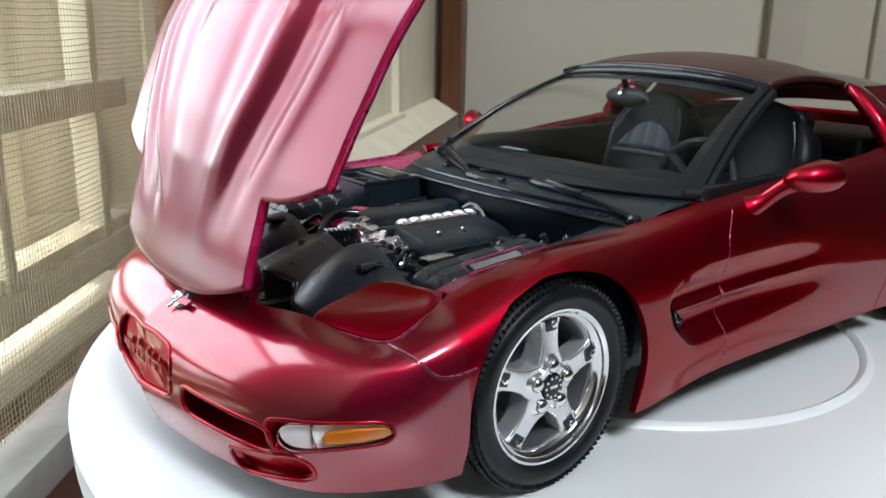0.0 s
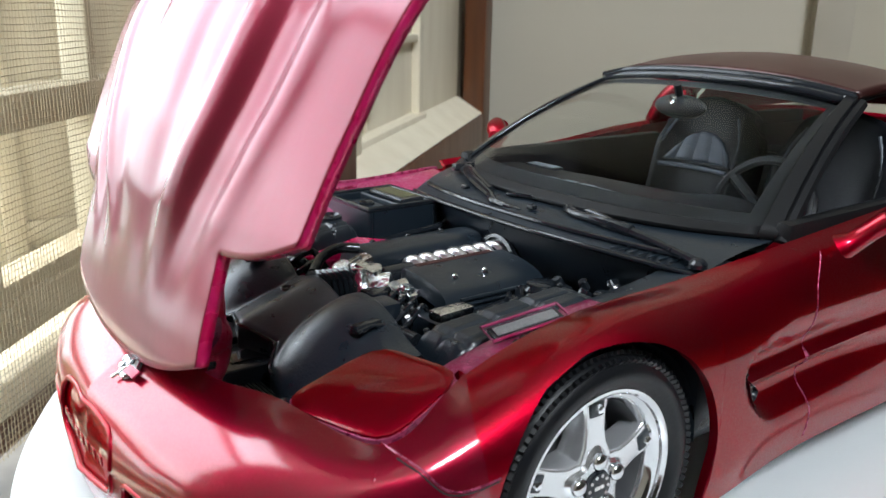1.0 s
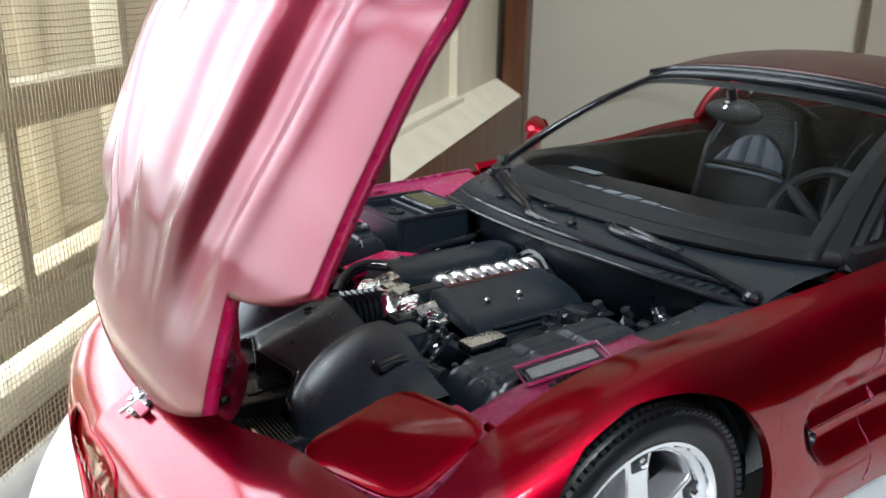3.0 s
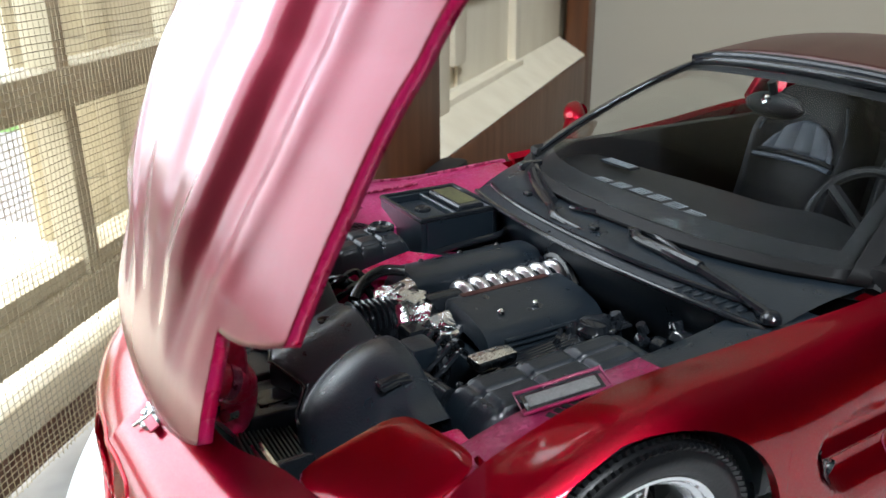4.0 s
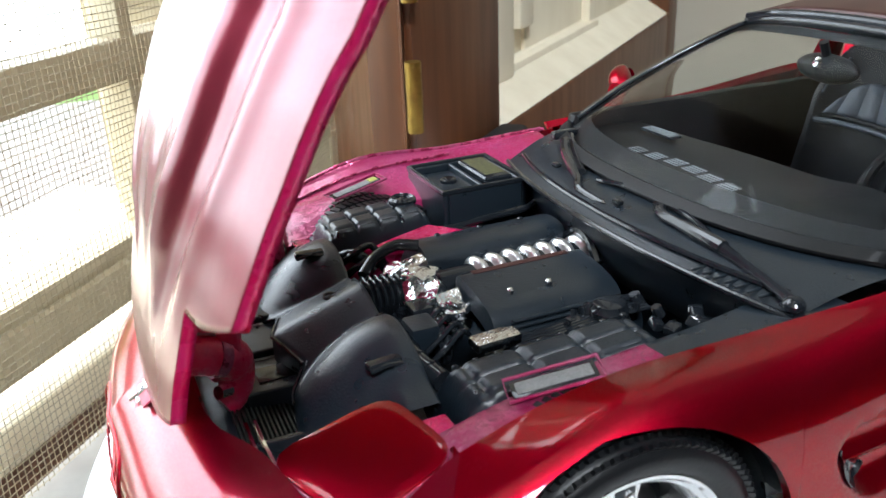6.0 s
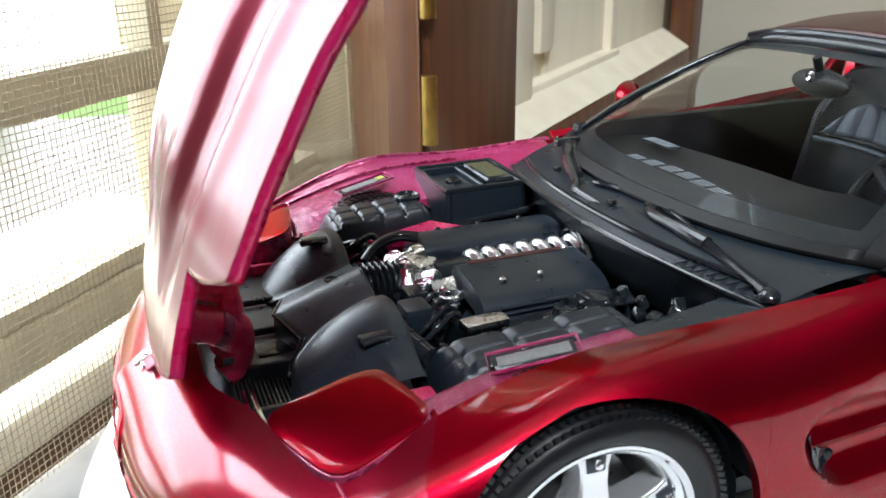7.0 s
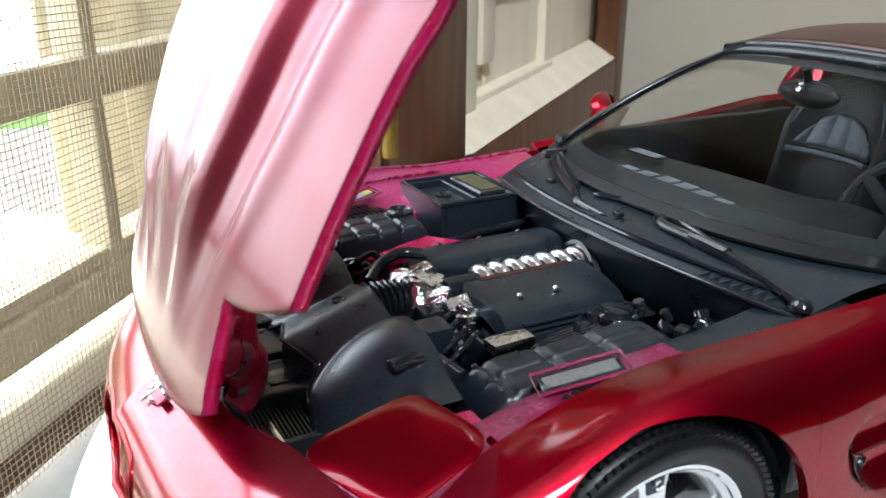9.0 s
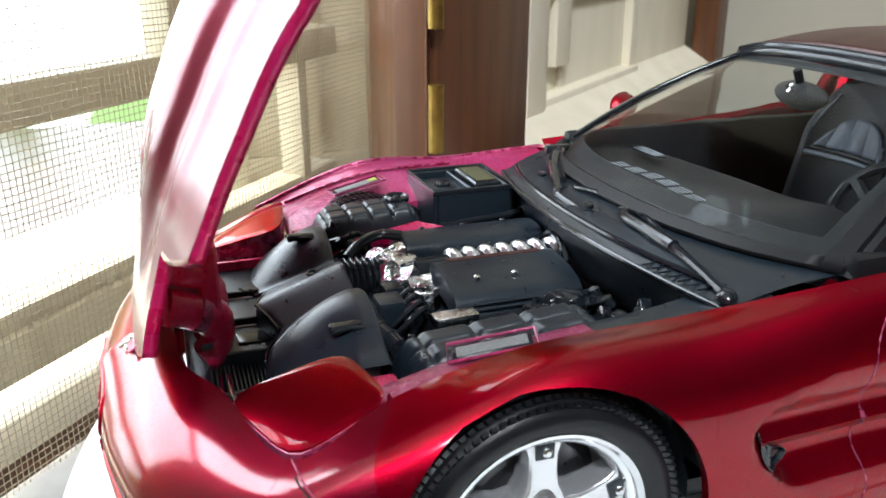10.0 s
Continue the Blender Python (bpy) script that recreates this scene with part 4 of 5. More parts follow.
seat(0.34)
seat(-0.26)
part("belt_tower", tube([(-1.95, -0.50, 1.05), (-1.88, -0.46, 0.93), (-1.82, -0.42, 0.78), (-1.80, -0.42, 0.62)], [0.05, 0.045, 0.035, 0.03], 8), paint, car, "red painted belt tower behind the seat")
grille = part("speaker_grille", box(-1.0, -0.45, 0.806, 0.05, 0.17, 0.008, 0.003), trim_black, car)
for k in range(4):
    part("grille_slat", box(-0.982 - 0.012 * k, -0.45, 0.811, 0.004, 0.15, 0.003), pale_slot, grille)
part("console", span(-1.95, -1.1, -0.1, 0.1, 0.2, 0.56, 0.04), black, car)
wheel_m = Matrix.Translation((-1.27, 0.36, 0.745)) @ Matrix.Rotation(radians(65), 4, "Y")
sw = bmesh.new()
ring = [wheel_m @ Vector((0.19 * math.cos(a), 0.19 * math.sin(a), 0)) for a in steps(0, 2 * math.pi, 41)]
tube(ring, 0.017, 8, sw, caps=False)
for a in (0, 2.2, -2.2):
    tube([wheel_m @ Vector((0, 0, -0.03)), wheel_m @ Vector((0.18 * math.cos(a), 0.18 * math.sin(a), 0))], 0.02, 6, sw)
part("steering_wheel", sw, dash_black, car)
rv = bmesh.new()
bmesh.ops.create_uvsphere(rv, u_segments=24, v_segments=12, radius=1, matrix=Matrix.Translation((-1.25, 0.0, 1.075)) @ Matrix.Diagonal((0.04, 0.115, 0.044, 1)))
tube([(-1.25, 0, 1.09), (-1.22, 0, 1.16)], 0.014, 8, rv)
part("rear_view_mirror", rv, dash_black, car, "black oval rear-view mirror behind the screen")
part("mirror_button", lathe([(0, 0.0), (0.01, 0.012), (0, 0.02)], 12, "x", (-1.205, 0, 1.10)), chrome, car)


def door_mirror(side):
    bm = bmesh.new()
    bmesh.ops.create_uvsphere(bm, u_segments=32, v_segments=20, radius=1)
    for v in bm.verts:
        x, y, z = v.co
        x = x if x > 0 else x * 0.55
        cx, cy, hx, hy = (-1.12, 0.97, 0.12, 0.085) if side > 0 else (-1.19, 0.955, 0.07, 0.085)
        v.co = Vector((cx + hx * x - 0.04 * y, side * (cy + hy * y), 0.885 + (0.058 if side > 0 else 0.050) * z * (1 + 0.12 * y) + 0.008 * y))
    if side < 0:
        bmesh.ops.reverse_faces(bm, faces=bm.faces)
    ob = part("door_mirror", bm, paint, car, "dark red teardrop door mirror", 60)
    dx = 0 if side > 0 else -0.16
    if side > 0:
        st = tube([curve([(-0.97, 0.795, 0.755), (-1.01, 0.835, 0.785), (-1.045, 0.88, 0.835), (-1.09, 0.93, 0.875)], i / 3) for i in range(10)], [0.052, 0.044, 0.037, 0.033, 0.031, 0.03, 0.031, 0.034, 0.038, 0.042], 14)
    else:
        st = tube([(-0.86 + dx, side * 0.80, 0.795), (-0.90 + dx, side * 0.84, 0.81), (-0.95 + dx, side * 0.89, 0.85), (-1.0 + dx, side * 0.93, 0.87)], [0.055, 0.035, 0.034, 0.04], 12)
    part("mirror_stalk", st, paint, ob)
    part("mirror_glass", lathe([(0.0, 0.0), (0.002, 0.05 if side > 0 else 0.036), (0.006, 0.055 if side > 0 else 0.04)], 24, "x", (-1.19 if side > 0 else -1.232, side * 0.965, 0.885)), chrome, ob)


door_mirror(1)
door_mirror(-1)

# ---- wheels ----
def wheel(name):
    """A wheel at the origin, its outer face towards +y."""
    w = new(name)
    w.parent = car
    w["label"] = "bright five-spoke alloy wheel with a black tyre"
    R, r0 = 0.336, 0.243
    prof = [(-0.19, r0 - 0.01), (-0.20, 0.27), (-0.195, 0.305), (-0.17, 0.325), (-0.12, 0.329), (0.0, 0.329), (0.02, 0.325), (0.045, 0.305), (0.052, 0.285), (0.048, 0.262), (0.036, 0.25), (0.03, r0)]
    part("tyre", lathe(prof, 96), rubber, w, "black rubber tyre with block tread", 50)
    tread = bmesh.new()
    n = 96
    for k in range(n):
        for yc, wy, ph in ((-0.155, 0.05, 0), (-0.095, 0.05, 0.5), (-0.035, 0.05, 0), (0.012, 0.034, 0.5), (0.036, 0.026, 0.5)):
            a = 2 * math.pi * (k + ph) / n
            tilt = 0.0 if yc < 0 else -0.55 if yc < 0.03 else -1.0
            m = Matrix.Rotation(-a, 4, "Y") @ Matrix.Translation((0.3315 if yc < 0 else 0.3255 if yc < 0.03 else 0.3125, yc, 0)) @ Matrix.Rotation(tilt, 4, "Z") @ Matrix.Rotation(0.35, 4, "X")
            bmesh.ops.create_cube(tread, size=1, matrix=m @ Matrix.Diagonal((0.010, wy, 0.0145, 1)))
    tagged(part("tread", tread, rubber, w), kind="stuff")
    part("barrel", lathe([(-0.18, 0.235), (-0.17, 0.205), (-0.03, 0.20), (-0.012, 0.204)], 96), barrel_grey, w, "grey inside of the rim", 30)
    part("rim", lathe([(-0.012, 0.204), (-0.005, 0.206), (0.012, 0.214), (0.02, 0.222), (0.022, 0.229), (0.030, 0.231), (0.036, 0.238), (0.036, 0.246), (0.028, 0.25)], 96), chrome, w, "polished rim", 30)
    disc = part("brake_disc", lathe([(-0.062, 0.0), (-0.062, 0.080), (-0.068, 0.086), (-0.088, 0.088), (-0.09, 0.092), (-0.09, 0.166), (-0.094, 0.17), (-0.106, 0.17), (-0.11, 0.166)], 48), steel, w, "grey slotted brake disc", 30)
    for k in range(15):
        part("disc_hole", lathe([(-0.0895, 0.006), (-0.0885, 0.005), (-0.0885, 0)], 8, "y", (0.13 * math.cos(0.419 * k), 0, 0.13 * math.sin(0.419 * k))), dark, disc)
    part("brake_caliper", lathe([(-0.11, 0.125), (-0.075, 0.125), (-0.066, 0.132), (-0.066, 0.178), (-0.075, 0.188), (-0.11, 0.188)], 48, "y", arc=0.19), steel, w, "grey brake caliper", 40)
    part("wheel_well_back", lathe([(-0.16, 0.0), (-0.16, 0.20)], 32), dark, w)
    for k in range(5):
        a = 2 * math.pi * k / 5 + math.pi / 2 + 0.02
        m = Matrix.Rotation(-a, 4, "Y")
        half = [(0.06, 0.056), (0.085, 0.047), (0.105, 0.037), (0.14, 0.033), (0.18, 0.035), (0.205, 0.043), (0.224, 0.056)]
        shape = [(x, -z) for x, z in half] + [(x, z) for x, z in reversed(half)]
        sp = bmesh.new()
        va = [sp.verts.new(m @ Vector((x, -0.06, z * 1.05))) for x, z in shape]
        vb = [sp.verts.new(m @ Vector((x, 0.000 + 0.016 * (0.224 - x) / 0.16, z))) for x, z in shape]
        sp.faces.new(va[::-1]), sp.faces.new(vb)
        for i in range(len(shape)):
            j = (i + 1) % len(shape)
            sp.faces.new((va[i], va[j], vb[j], vb[i]))
        bmesh.ops.recalc_face_normals(sp, faces=sp.faces)
        bmesh.ops.bevel(sp, geom=[e for e in sp.edges if all(v in vb for v in e.verts)], offset=0.007, segments=3, affect="EDGES", profile=0.5)
        part("spoke", sp, rim_silver, w, angle=30)
        nut = bmesh.new()
        bmesh.ops.create_uvsphere(nut, u_segments=16, v_segments=8, radius=1, matrix=m @ Matrix.Translation((0.067, 0.026, 0)) @ Matrix.Diagonal((0.023, 0.017, 0.023, 1)))
        part("lug_nut", nut, chrome, w)
        part("bolt_pocket", box(0.193, 0.003, 0, 0.042, 0.012, 0.044, 0.004, m), black, w)
        part("rim_bolt", lathe([(0.0, 0.012), (0.014, 0.011), (0.018, 0.006), (0.018, 0)], 12, "y", m @ Vector((0.196, 0.006, 0.0))), chrome, w)

    def star(u, v):
        th = 2 * math.pi * u
        r = (0.100 + 0.014 * math.cos(5 * (th - math.pi / 2 - 0.02))) * (1 - v)
        return Vector((r * math.cos(th), 0.003 + 0.022 * smooth(0.0, 0.25, v), r * math.sin(th)))

    hb = grid(61, 9, star)
    bmesh.ops.remove_doubles(hb, verts=hb.verts, dist=1e-5)
    bmesh.ops.recalc_face_normals(hb, faces=hb.faces)
    part("hub", hb, hub_silver, w, angle=40)
    cap = part("centre_cap", lathe([(0.024, 0.044), (0.031, 0.041), (0.033, 0.036), (0.033, 0.0)], 32), trim_black, w, "black centre cap with a ring of pale dots")
    for k in range(10):
        a = 2 * math.pi * k / 10
        part("cap_dot", lathe([(0.033, 0.0045), (0.0345, 0.004), (0.0345, 0)], 10, "y", (0.031 * math.cos(a), 0, 0.031 * math.sin(a))), reflector, w)
    part("cap_badge", box(0, 0.034, 0.002, 0.030, 0.003, 0.010, 0.001), reflector, w)
    return w


def put_wheel(w, x, y, z, turn_z, steer=0):
    w.matrix_basis = Matrix.Translation(Vector((x, y, z)) * S) @ Matrix.Rotation(radians(turn_z + steer), 4, "Z")


w0 = wheel("wheel")
put_wheel(w0, AX + 0.006, 0.79, 0.336, 0)
for x, y, tz in ((AX + 0.006, -0.79, 180), (-2.65, 0.86, 0), (-2.65, -0.86, 180)):
    c = copy_thing(w0, Matrix())
    put_wheel(c, x, y, 0.336, tz)
for x in (AX, -2.65):
    for side in (1, -1):
        part("wheel_housing", lathe([(side * 0.66, 0.0), (side * 0.66, 0.335), (side * 0.68, 0.352), (side * 0.82, 0.352)] if side > 0 or x < -1 else [(-0.78, 0.0), (-0.78, 0.29), (-0.79, 0.30), (-0.86, 0.30)], 40, "y", (x, 0, 0.34), arc=0.5), black, car)

# ---- under the bonnet ----
part("bay_floor", span(-0.6, 0.66, -0.55, 0.50, 0.28, 0.32), black, car, "black engine bay floor")
part("firewall", span(-0.66, -0.52, -0.70, 0.70, 0.25, 0.72, 0.02), black, car)
part("underbody", span(-3.4, 0.6, -0.60, 0.60, 0.14, 0.2, 0.02), black, car)


def ledge(u, v, side):
    uu = LEDGE[0] + (LEDGE[1] - LEDGE[0]) * u
    e = raw(uu, 5.0)
    k = v * 4
    if side < 0:  # on this side the bare gutter reaches out to the wing's crest
        k = v * 8
        pts = [raw(uu, w) + Vector((0, 0.005, h)) for w, h in ((3.55, 0.0), (3.75, 0.006), (3.93, 0.008), (4.05, -0.010), (4.5, -0.026))] + [e + Vector((0, 0, -0.03)), Vector((e.x, 0.60, e.z - 0.05)), Vector((e.x, 0.53, e.z - 0.08)), Vector((e.x, 0.50, 0.35))]
        i = min(int(k), 7)
        return flip(pts[i].lerp(pts[i + 1], k - i), side)
    pts = [e + Vector((0, -0.004, -0.012)), e + Vector((0, -0.022, -0.035)), Vector((e.x, 0.555, e.z - 0.045)), Vector((e.x, 0.51, e.z - 0.09)), Vector((e.x, 0.50, 0.35))]
    i = min(int(k), 3)
    return flip(pts[i].lerp(pts[i + 1], k - i), side)


LEDGE = (3.95, 6.95)
part("bay_gutter", grid(30, 33, lambda u, v: ledge(u, v, -1)), bay_paint, car, "magenta painted gutter beside the engine", 40)
part("gutter_lip", tube([flip(raw(3.97 + 2.95 * i / 40, 3.9) + Vector((0, 0.004, 0.008)), -1) for i in range(41)], 0.007, 8), worn, car, "worn pink lip of the gutter")
part("gutter_ridge", tube([flip(raw(4.2 + 1.75 * i / 30, 4.45) + Vector((0, 0, -0.020)), -1) for i in range(31)], 0.005, 8), worn, car)
LEDGE = (3.95, u_at(-0.20, 5))
part("bay_gutter", grid(20, 17, lambda u, v: ledge(u, v, 1)), gutter, car, "worn pink gutter beside the engine, pale window reflections painted in", 40)
LEDGE = (u_at(-0.2005, 5), 6.75)
part("bay_shelf", grid(20, 17, lambda u, v: ledge(u, v, 1)), black, car, "black plastic shelf behind the gutter", 40)


def cowl(u, v):
    b = -1 + 2 * u
    back = across(SB, b * 0.99) + Vector((0.005, 0, 0.004))
    front = Vector((-0.41 - 0.10 * b * b, b * 0.67, 0.742 - 0.02 * b * b))
    p = front.lerp(back, v)
    p.z += 0.012 * math.sin(math.pi * v)
    return p


part("cowl_panel", grid(41, 13, cowl), black, car, "black plastic cowl below the windscreen", 60)
part("cowl_seal", tube([cowl(i / 40, 0) for i in range(41)], 0.009, 10), trim_black, car)


def hinge(side):
    """A pair of magenta arms from the bonnet's inner plate, bent down into the nose."""
    def at(*pts):
        return [flip(Vector(p), side) for p in pts]
    low = at((0.742, 0.10, 0.676), (0.700, 0.085, 0.656), (0.655, 0.07, 0.634))
    arm = part("bonnet_hinge", tube([curve(low, 2 * i / 12) for i in range(13)], 0.050, 20), hinge_paint, car, "glittering magenta bonnet hinge with three arms", 60)
    for dz, dx, r in ((0.098, -0.008, 0.036), (0.180, -0.018, 0.036)):
        bar = [p + Vector((dx, 0, dz)) for p in low]
        part("hinge_arm", tube([curve(bar, 2 * i / 12) for i in range(13)], r, 16), hinge_paint, arm, "magenta upper hinge arm", 60)
    for dz in (0.062, 0.140):
        web = [p + Vector((-0.010, -0.012, dz)) for p in low]
        part("hinge_web", tube([curve(web, 2 * i / 12) for i in range(13)], 0.020, 10), satin_silver, arm, "bright bare web between the arms", 60)
    part("hinge_collar", tube(at((0.668, 0.075, 0.640), (0.645, 0.066, 0.629)), 0.0535, 20), worn, arm, "worn pale collar")
    goose = at((0.660, 0.072, 0.637), (0.632, 0.05, 0.615), (0.615, 0.03, 0.575), (0.615, 0.02, 0.525), (0.628, 0.02, 0.488), (0.655, 0.03, 0.47))
    part("hinge_elbow", tube([curve(goose, 5 * i / 24) for i in range(25)], [0.053] * 9 + [0.05 - 0.001 * i for i in range(16)], 18), hinge_paint, arm, "magenta elbow bent down into the nose", 60)
    block = box(*flip(Vector((0.625, 0.045, 0.715)), side), 0.055, 0.10, 0.21, 0.020, seg=3)
    part("hinge_block", block, hinge_paint, arm)
    part("hinge_plate", box(*flip(Vector((0.735, 0.10, 0.745)), side), 0.016, 0.14, 0.20, 0.006), hinge_paint, arm)
    part("hinge_pin", tube(at((0.668, 0.09, 0.545), (0.640, 0.07, 0.535)), 0.017, 10), chrome, arm, "bright hinge pin")


hinge(1)
hinge(-1)

# nose inner wall and radiator support
part("radiator_support", span(0.60, 0.70, -0.46, 0.42, 0.30, 0.44, 0.02), black, car)
part("radiator_tray", span(0.36, 0.62, -0.50, 0.40, 0.30, 0.40, 0.02), black, car)
for y0, y1, z1 in ((-0.50, -0.28, 0.530), (-0.277, -0.12, 0.512), (-0.117, 0.05, 0.492)):
    cover_plate = part("radiator_cover", span(0.40, 0.60, y0, y1, 0.40, z1, 0.010, seg=3), black, car, "stepped black radiator cover")
    part("worn_edge", tube([(0.405, y0 + 0.006, z1 - 0.001), (0.595, y0 + 0.006, z1 - 0.001)], 0.0045, 6), satin_silver, cover_plate, "scuffed bright edge")
part("cover_recess", span(0.46, 0.56, -0.06, 0.01, 0.4925, 0.497, 0.002), trim_black, car)
for k in range(13):
    part("radiator_fin", span(0.50 + 0.0115 * k, 0.5055 + 0.0115 * k, 0.055, 0.24, 0.40, 0.445 + 0.002 * k, 0.001), fin_grey, car)
part("radiator_frame", span(0.485, 0.66, 0.225, 0.245, 0.36, 0.475, 0.006), trim_black, car)
for x in (0.60, 0.622):
    part("radiator_pipe", tube([(x, 0.13, 0.465), (x, 0.25, 0.475), (x - 0.01, 0.34, 0.46)], 0.007, 6), chrome, car, "thin bright pipe")


# air cleaner: two domes that fall forwards, a pointed bridge between them
def air_top(x, y):
    d = abs(y + 0.09)
    bridge = 0.567 + 0.36 * (0.491 - x) - 0.33 * (math.sqrt(d * d + 0.0006) - 0.0245)
    crest = 0.676 - 0.22 * max(0, x - 0.27) - 2.3 * max(0, x - 0.27) ** 2
    dome = crest - (3.2 if d < 0.27 else 2.1) * (d - 0.27) ** 2
    lip = 0.600 - 12 * max(0, x - 0.30) ** 2 - 6 * max(0, d - 0.47) ** 2 - 0.08 * smooth(0.42, 0.34, d)
    g = max(0.03 - abs(dome - lip), 0) / 0.03
    dome = max(dome, lip) + g * g * 0.0075
    k = 0.010
    h = max(k - abs(bridge - dome), 0) / k
    return max(bridge, dome) + h * h * k * 0.25


def air_front(y):
    d = abs(y + 0.09)
    keys = ((0.0, 0.493), (0.138, 0.445), (0.20, 0.495), (0.30, 0.51), (0.40, 0.48), (0.48, 0.36))
    for (a, p), (b, q) in zip(keys, keys[1:]):
        if d <= b:
            return p + (q - p) * (d - a) / (b - a)
    return keys[-1][1]


def air_box(u, v):
    y = -0.56 + 0.985 * u
    f = air_front(y)
    if v <= 0.06:
        return Vector((0.235, y, air_top(0.24, y) - 0.14 * (1 - v / 0.06)))
    k = (v - 0.06) / 0.86
    if k <= 1:
        x = 0.24 + (f - 0.24) * k
        return Vector((x, y, air_top(x, y) - 0.006 * smooth(0.96, 1.0, k)))
    return Vector((f + 0.004, y, air_top(f, y) - 0.008 - 0.16 * (k - 1) / 0.163))


part("air_cleaner", grid(141, 71, air_box), black, car, "satin black air cleaner housing with two humps", 26)
part("air_cleaner_base", span(0.25, 0.40, -0.50, 0.28, 0.34, 0.47, 0.03), black, car)
part("cleaner_edge", tube([Vector((air_front(y) + 0.004, y, air_top(air_front(y), y) - 0.006)) for y in (-0.34 + 0.012 * i for i in range(41))], 0.005, 6), trim_black, car, "glossy moulded edge of the air cleaner")
for y, turn_z in ((0.295, 0.1), (-0.335, -0.1)):
    m = Matrix.Translation((0.318, y, air_top(0.318, y) + 0.008)) @ Matrix.Rotation(turn_z, 4, "Z")
    clip = part("cover_clip", box(0, 0, 0, 0.085, 0.030, 0.020, 0.008, m, 3), trim_black, car, "glossy black clip on the air cleaner")
    part("clip_lip", tube([m @ Vector((-0.04, 0.017, -0.004)), m @ Vector((0.0, 0.019, 0.004)), m @ Vector((0.04, 0.017, -0.004))], 0.006, 8), trim_black, clip)
em = bmesh.new()
lathe([(0.0, 0.022), (0.006, 0.02), (0.006, 0.015), (0.0, 0.013)], 20, "z", (0.32, -0.13, air_top(0.32, -0.13) - 0.001), em)
part("moulded_emblem", em, black, car)

# intake bellows and throttle body
bell = []
for k in range(57):
    bell.append((0.250 - 0.0027 * k, 0.060 + 0.009 * math.cos(k * 2 * math.pi / 7) - 0.0002 * k))
part("intake_bellows", lathe(bell, 32, "x", (0, -0.10, 0.60)), trim_black, car, "ribbed glossy black intake bellows", 80)


def castings(name, seed, n, c, e, lo, hi, material, label):
    """Small castings, pipes and bolts, each one a part."""
    rnd = random.Random(seed)
    for _ in range(n):
        m = Matrix.Translation([c[k] + rnd.uniform(-e[k], e[k]) for k in range(3)]) @ Euler((rnd.uniform(-0.5, 0.5), rnd.uniform(-0.5, 0.5), rnd.uniform(-1.5, 1.5))).to_matrix().to_4x4()
        s = rnd.uniform(lo, hi)
        out = bmesh.new()
        if rnd.random() < 0.55:
            box(0, 0, 0, s * rnd.uniform(0.7, 1.5), s, s * rnd.uniform(0.4, 0.9), s * 0.14, m, 2, out)
        else:
            bmesh.ops.create_cone(out, cap_ends=True, segments=18, radius1=s * 0.5, radius2=s * 0.42, depth=s, matrix=m)
            bmesh.ops.bevel(out, geom=[q for q in out.edges if len(q.link_faces[0].verts) > 4 or len(q.link_faces[-1].verts) > 4], offset=s * 0.08, segments=2, affect="EDGES")
        part(name, out, material, car, label, 30)


castings("throttle_body", 3, 22, (0.085, -0.11, 0.617), (0.040, 0.055, 0.028), 0.035, 0.075, foil, "bright crinkled metal throttle body")
part("throttle_plate", box(0.075, -0.125, 0.655, 0.055, 0.075, 0.016, 0.006, Matrix.Translation((0.0, 0, 0)) @ Matrix.Rotation(0.0, 4, "Z")), chrome, car)
castings("alternator", 8, 24, (0.055, 0.0, 0.582), (0.040, 0.075, 0.032), 0.03, 0.065, foil, "bright crinkled metal engine casting")
castings("water_pump", 5, 12, (0.11, 0.02, 0.54), (0.05, 0.09, 0.04), 0.05, 0.09, trim_black, "glossy black pump casting")
part("belt_pulley", lathe([(0, 0.0), (0, 0.05), (0.008, 0.055), (0.02, 0.05), (0.03, 0.055), (0.034, 0.05), (0.034, 0)], 28, "x", (0.10, 0.14, 0.555)), trim_black, car)
part("sensor_block", box(0.160, 0.125, 0.595, 0.075, 0.085, 0.065, 0.012), black, car, "black sensor box")
part("sensor_block", box(0.125, 0.03, 0.59, 0.06, 0.07, 0.07, 0.01), trim_black, car)
part("bright_bracket", box(0.03, 0.252, 0.600, 0.125, 0.058, 0.030, 0.010, Matrix.Rotation(0.06, 4, "Z")), foil, car, "bright metal bracket beside the engine")
part("radiator_hose", tube([curve([(0.235, 0.03, 0.60), (0.215, 0.12, 0.592), (0.215, 0.22, 0.585), (0.19, 0.33, 0.575)], 3 * i / 14) for i in range(15)], 0.026, 10), trim_black, car, "black radiator hose", 60)
part("radiator_hose", tube([curve([(0.13, -0.30, 0.58), (0.17, -0.36, 0.62), (0.22, -0.40, 0.60), (0.30, -0.42, 0.57)], 3 * i / 14) for i in range(15)], 0.022, 10), trim_black, car, "black radiator hose", 60)

part("breather_pipe", tube([curve([(0.205, -0.19, 0.632), (0.15, -0.235, 0.660), (0.08, -0.25, 0.676), (0.02, -0.225, 0.672)], 3 * i / 14) for i in range(15)], 0.017, 10), trim_black, car, "glossy black breather pipe", 60)

# engine: block, intake runners, coil covers
part("engine_block", span(-0.45, 0.04, -0.30, 0.24, 0.34, 0.56, 0.03), black, car)


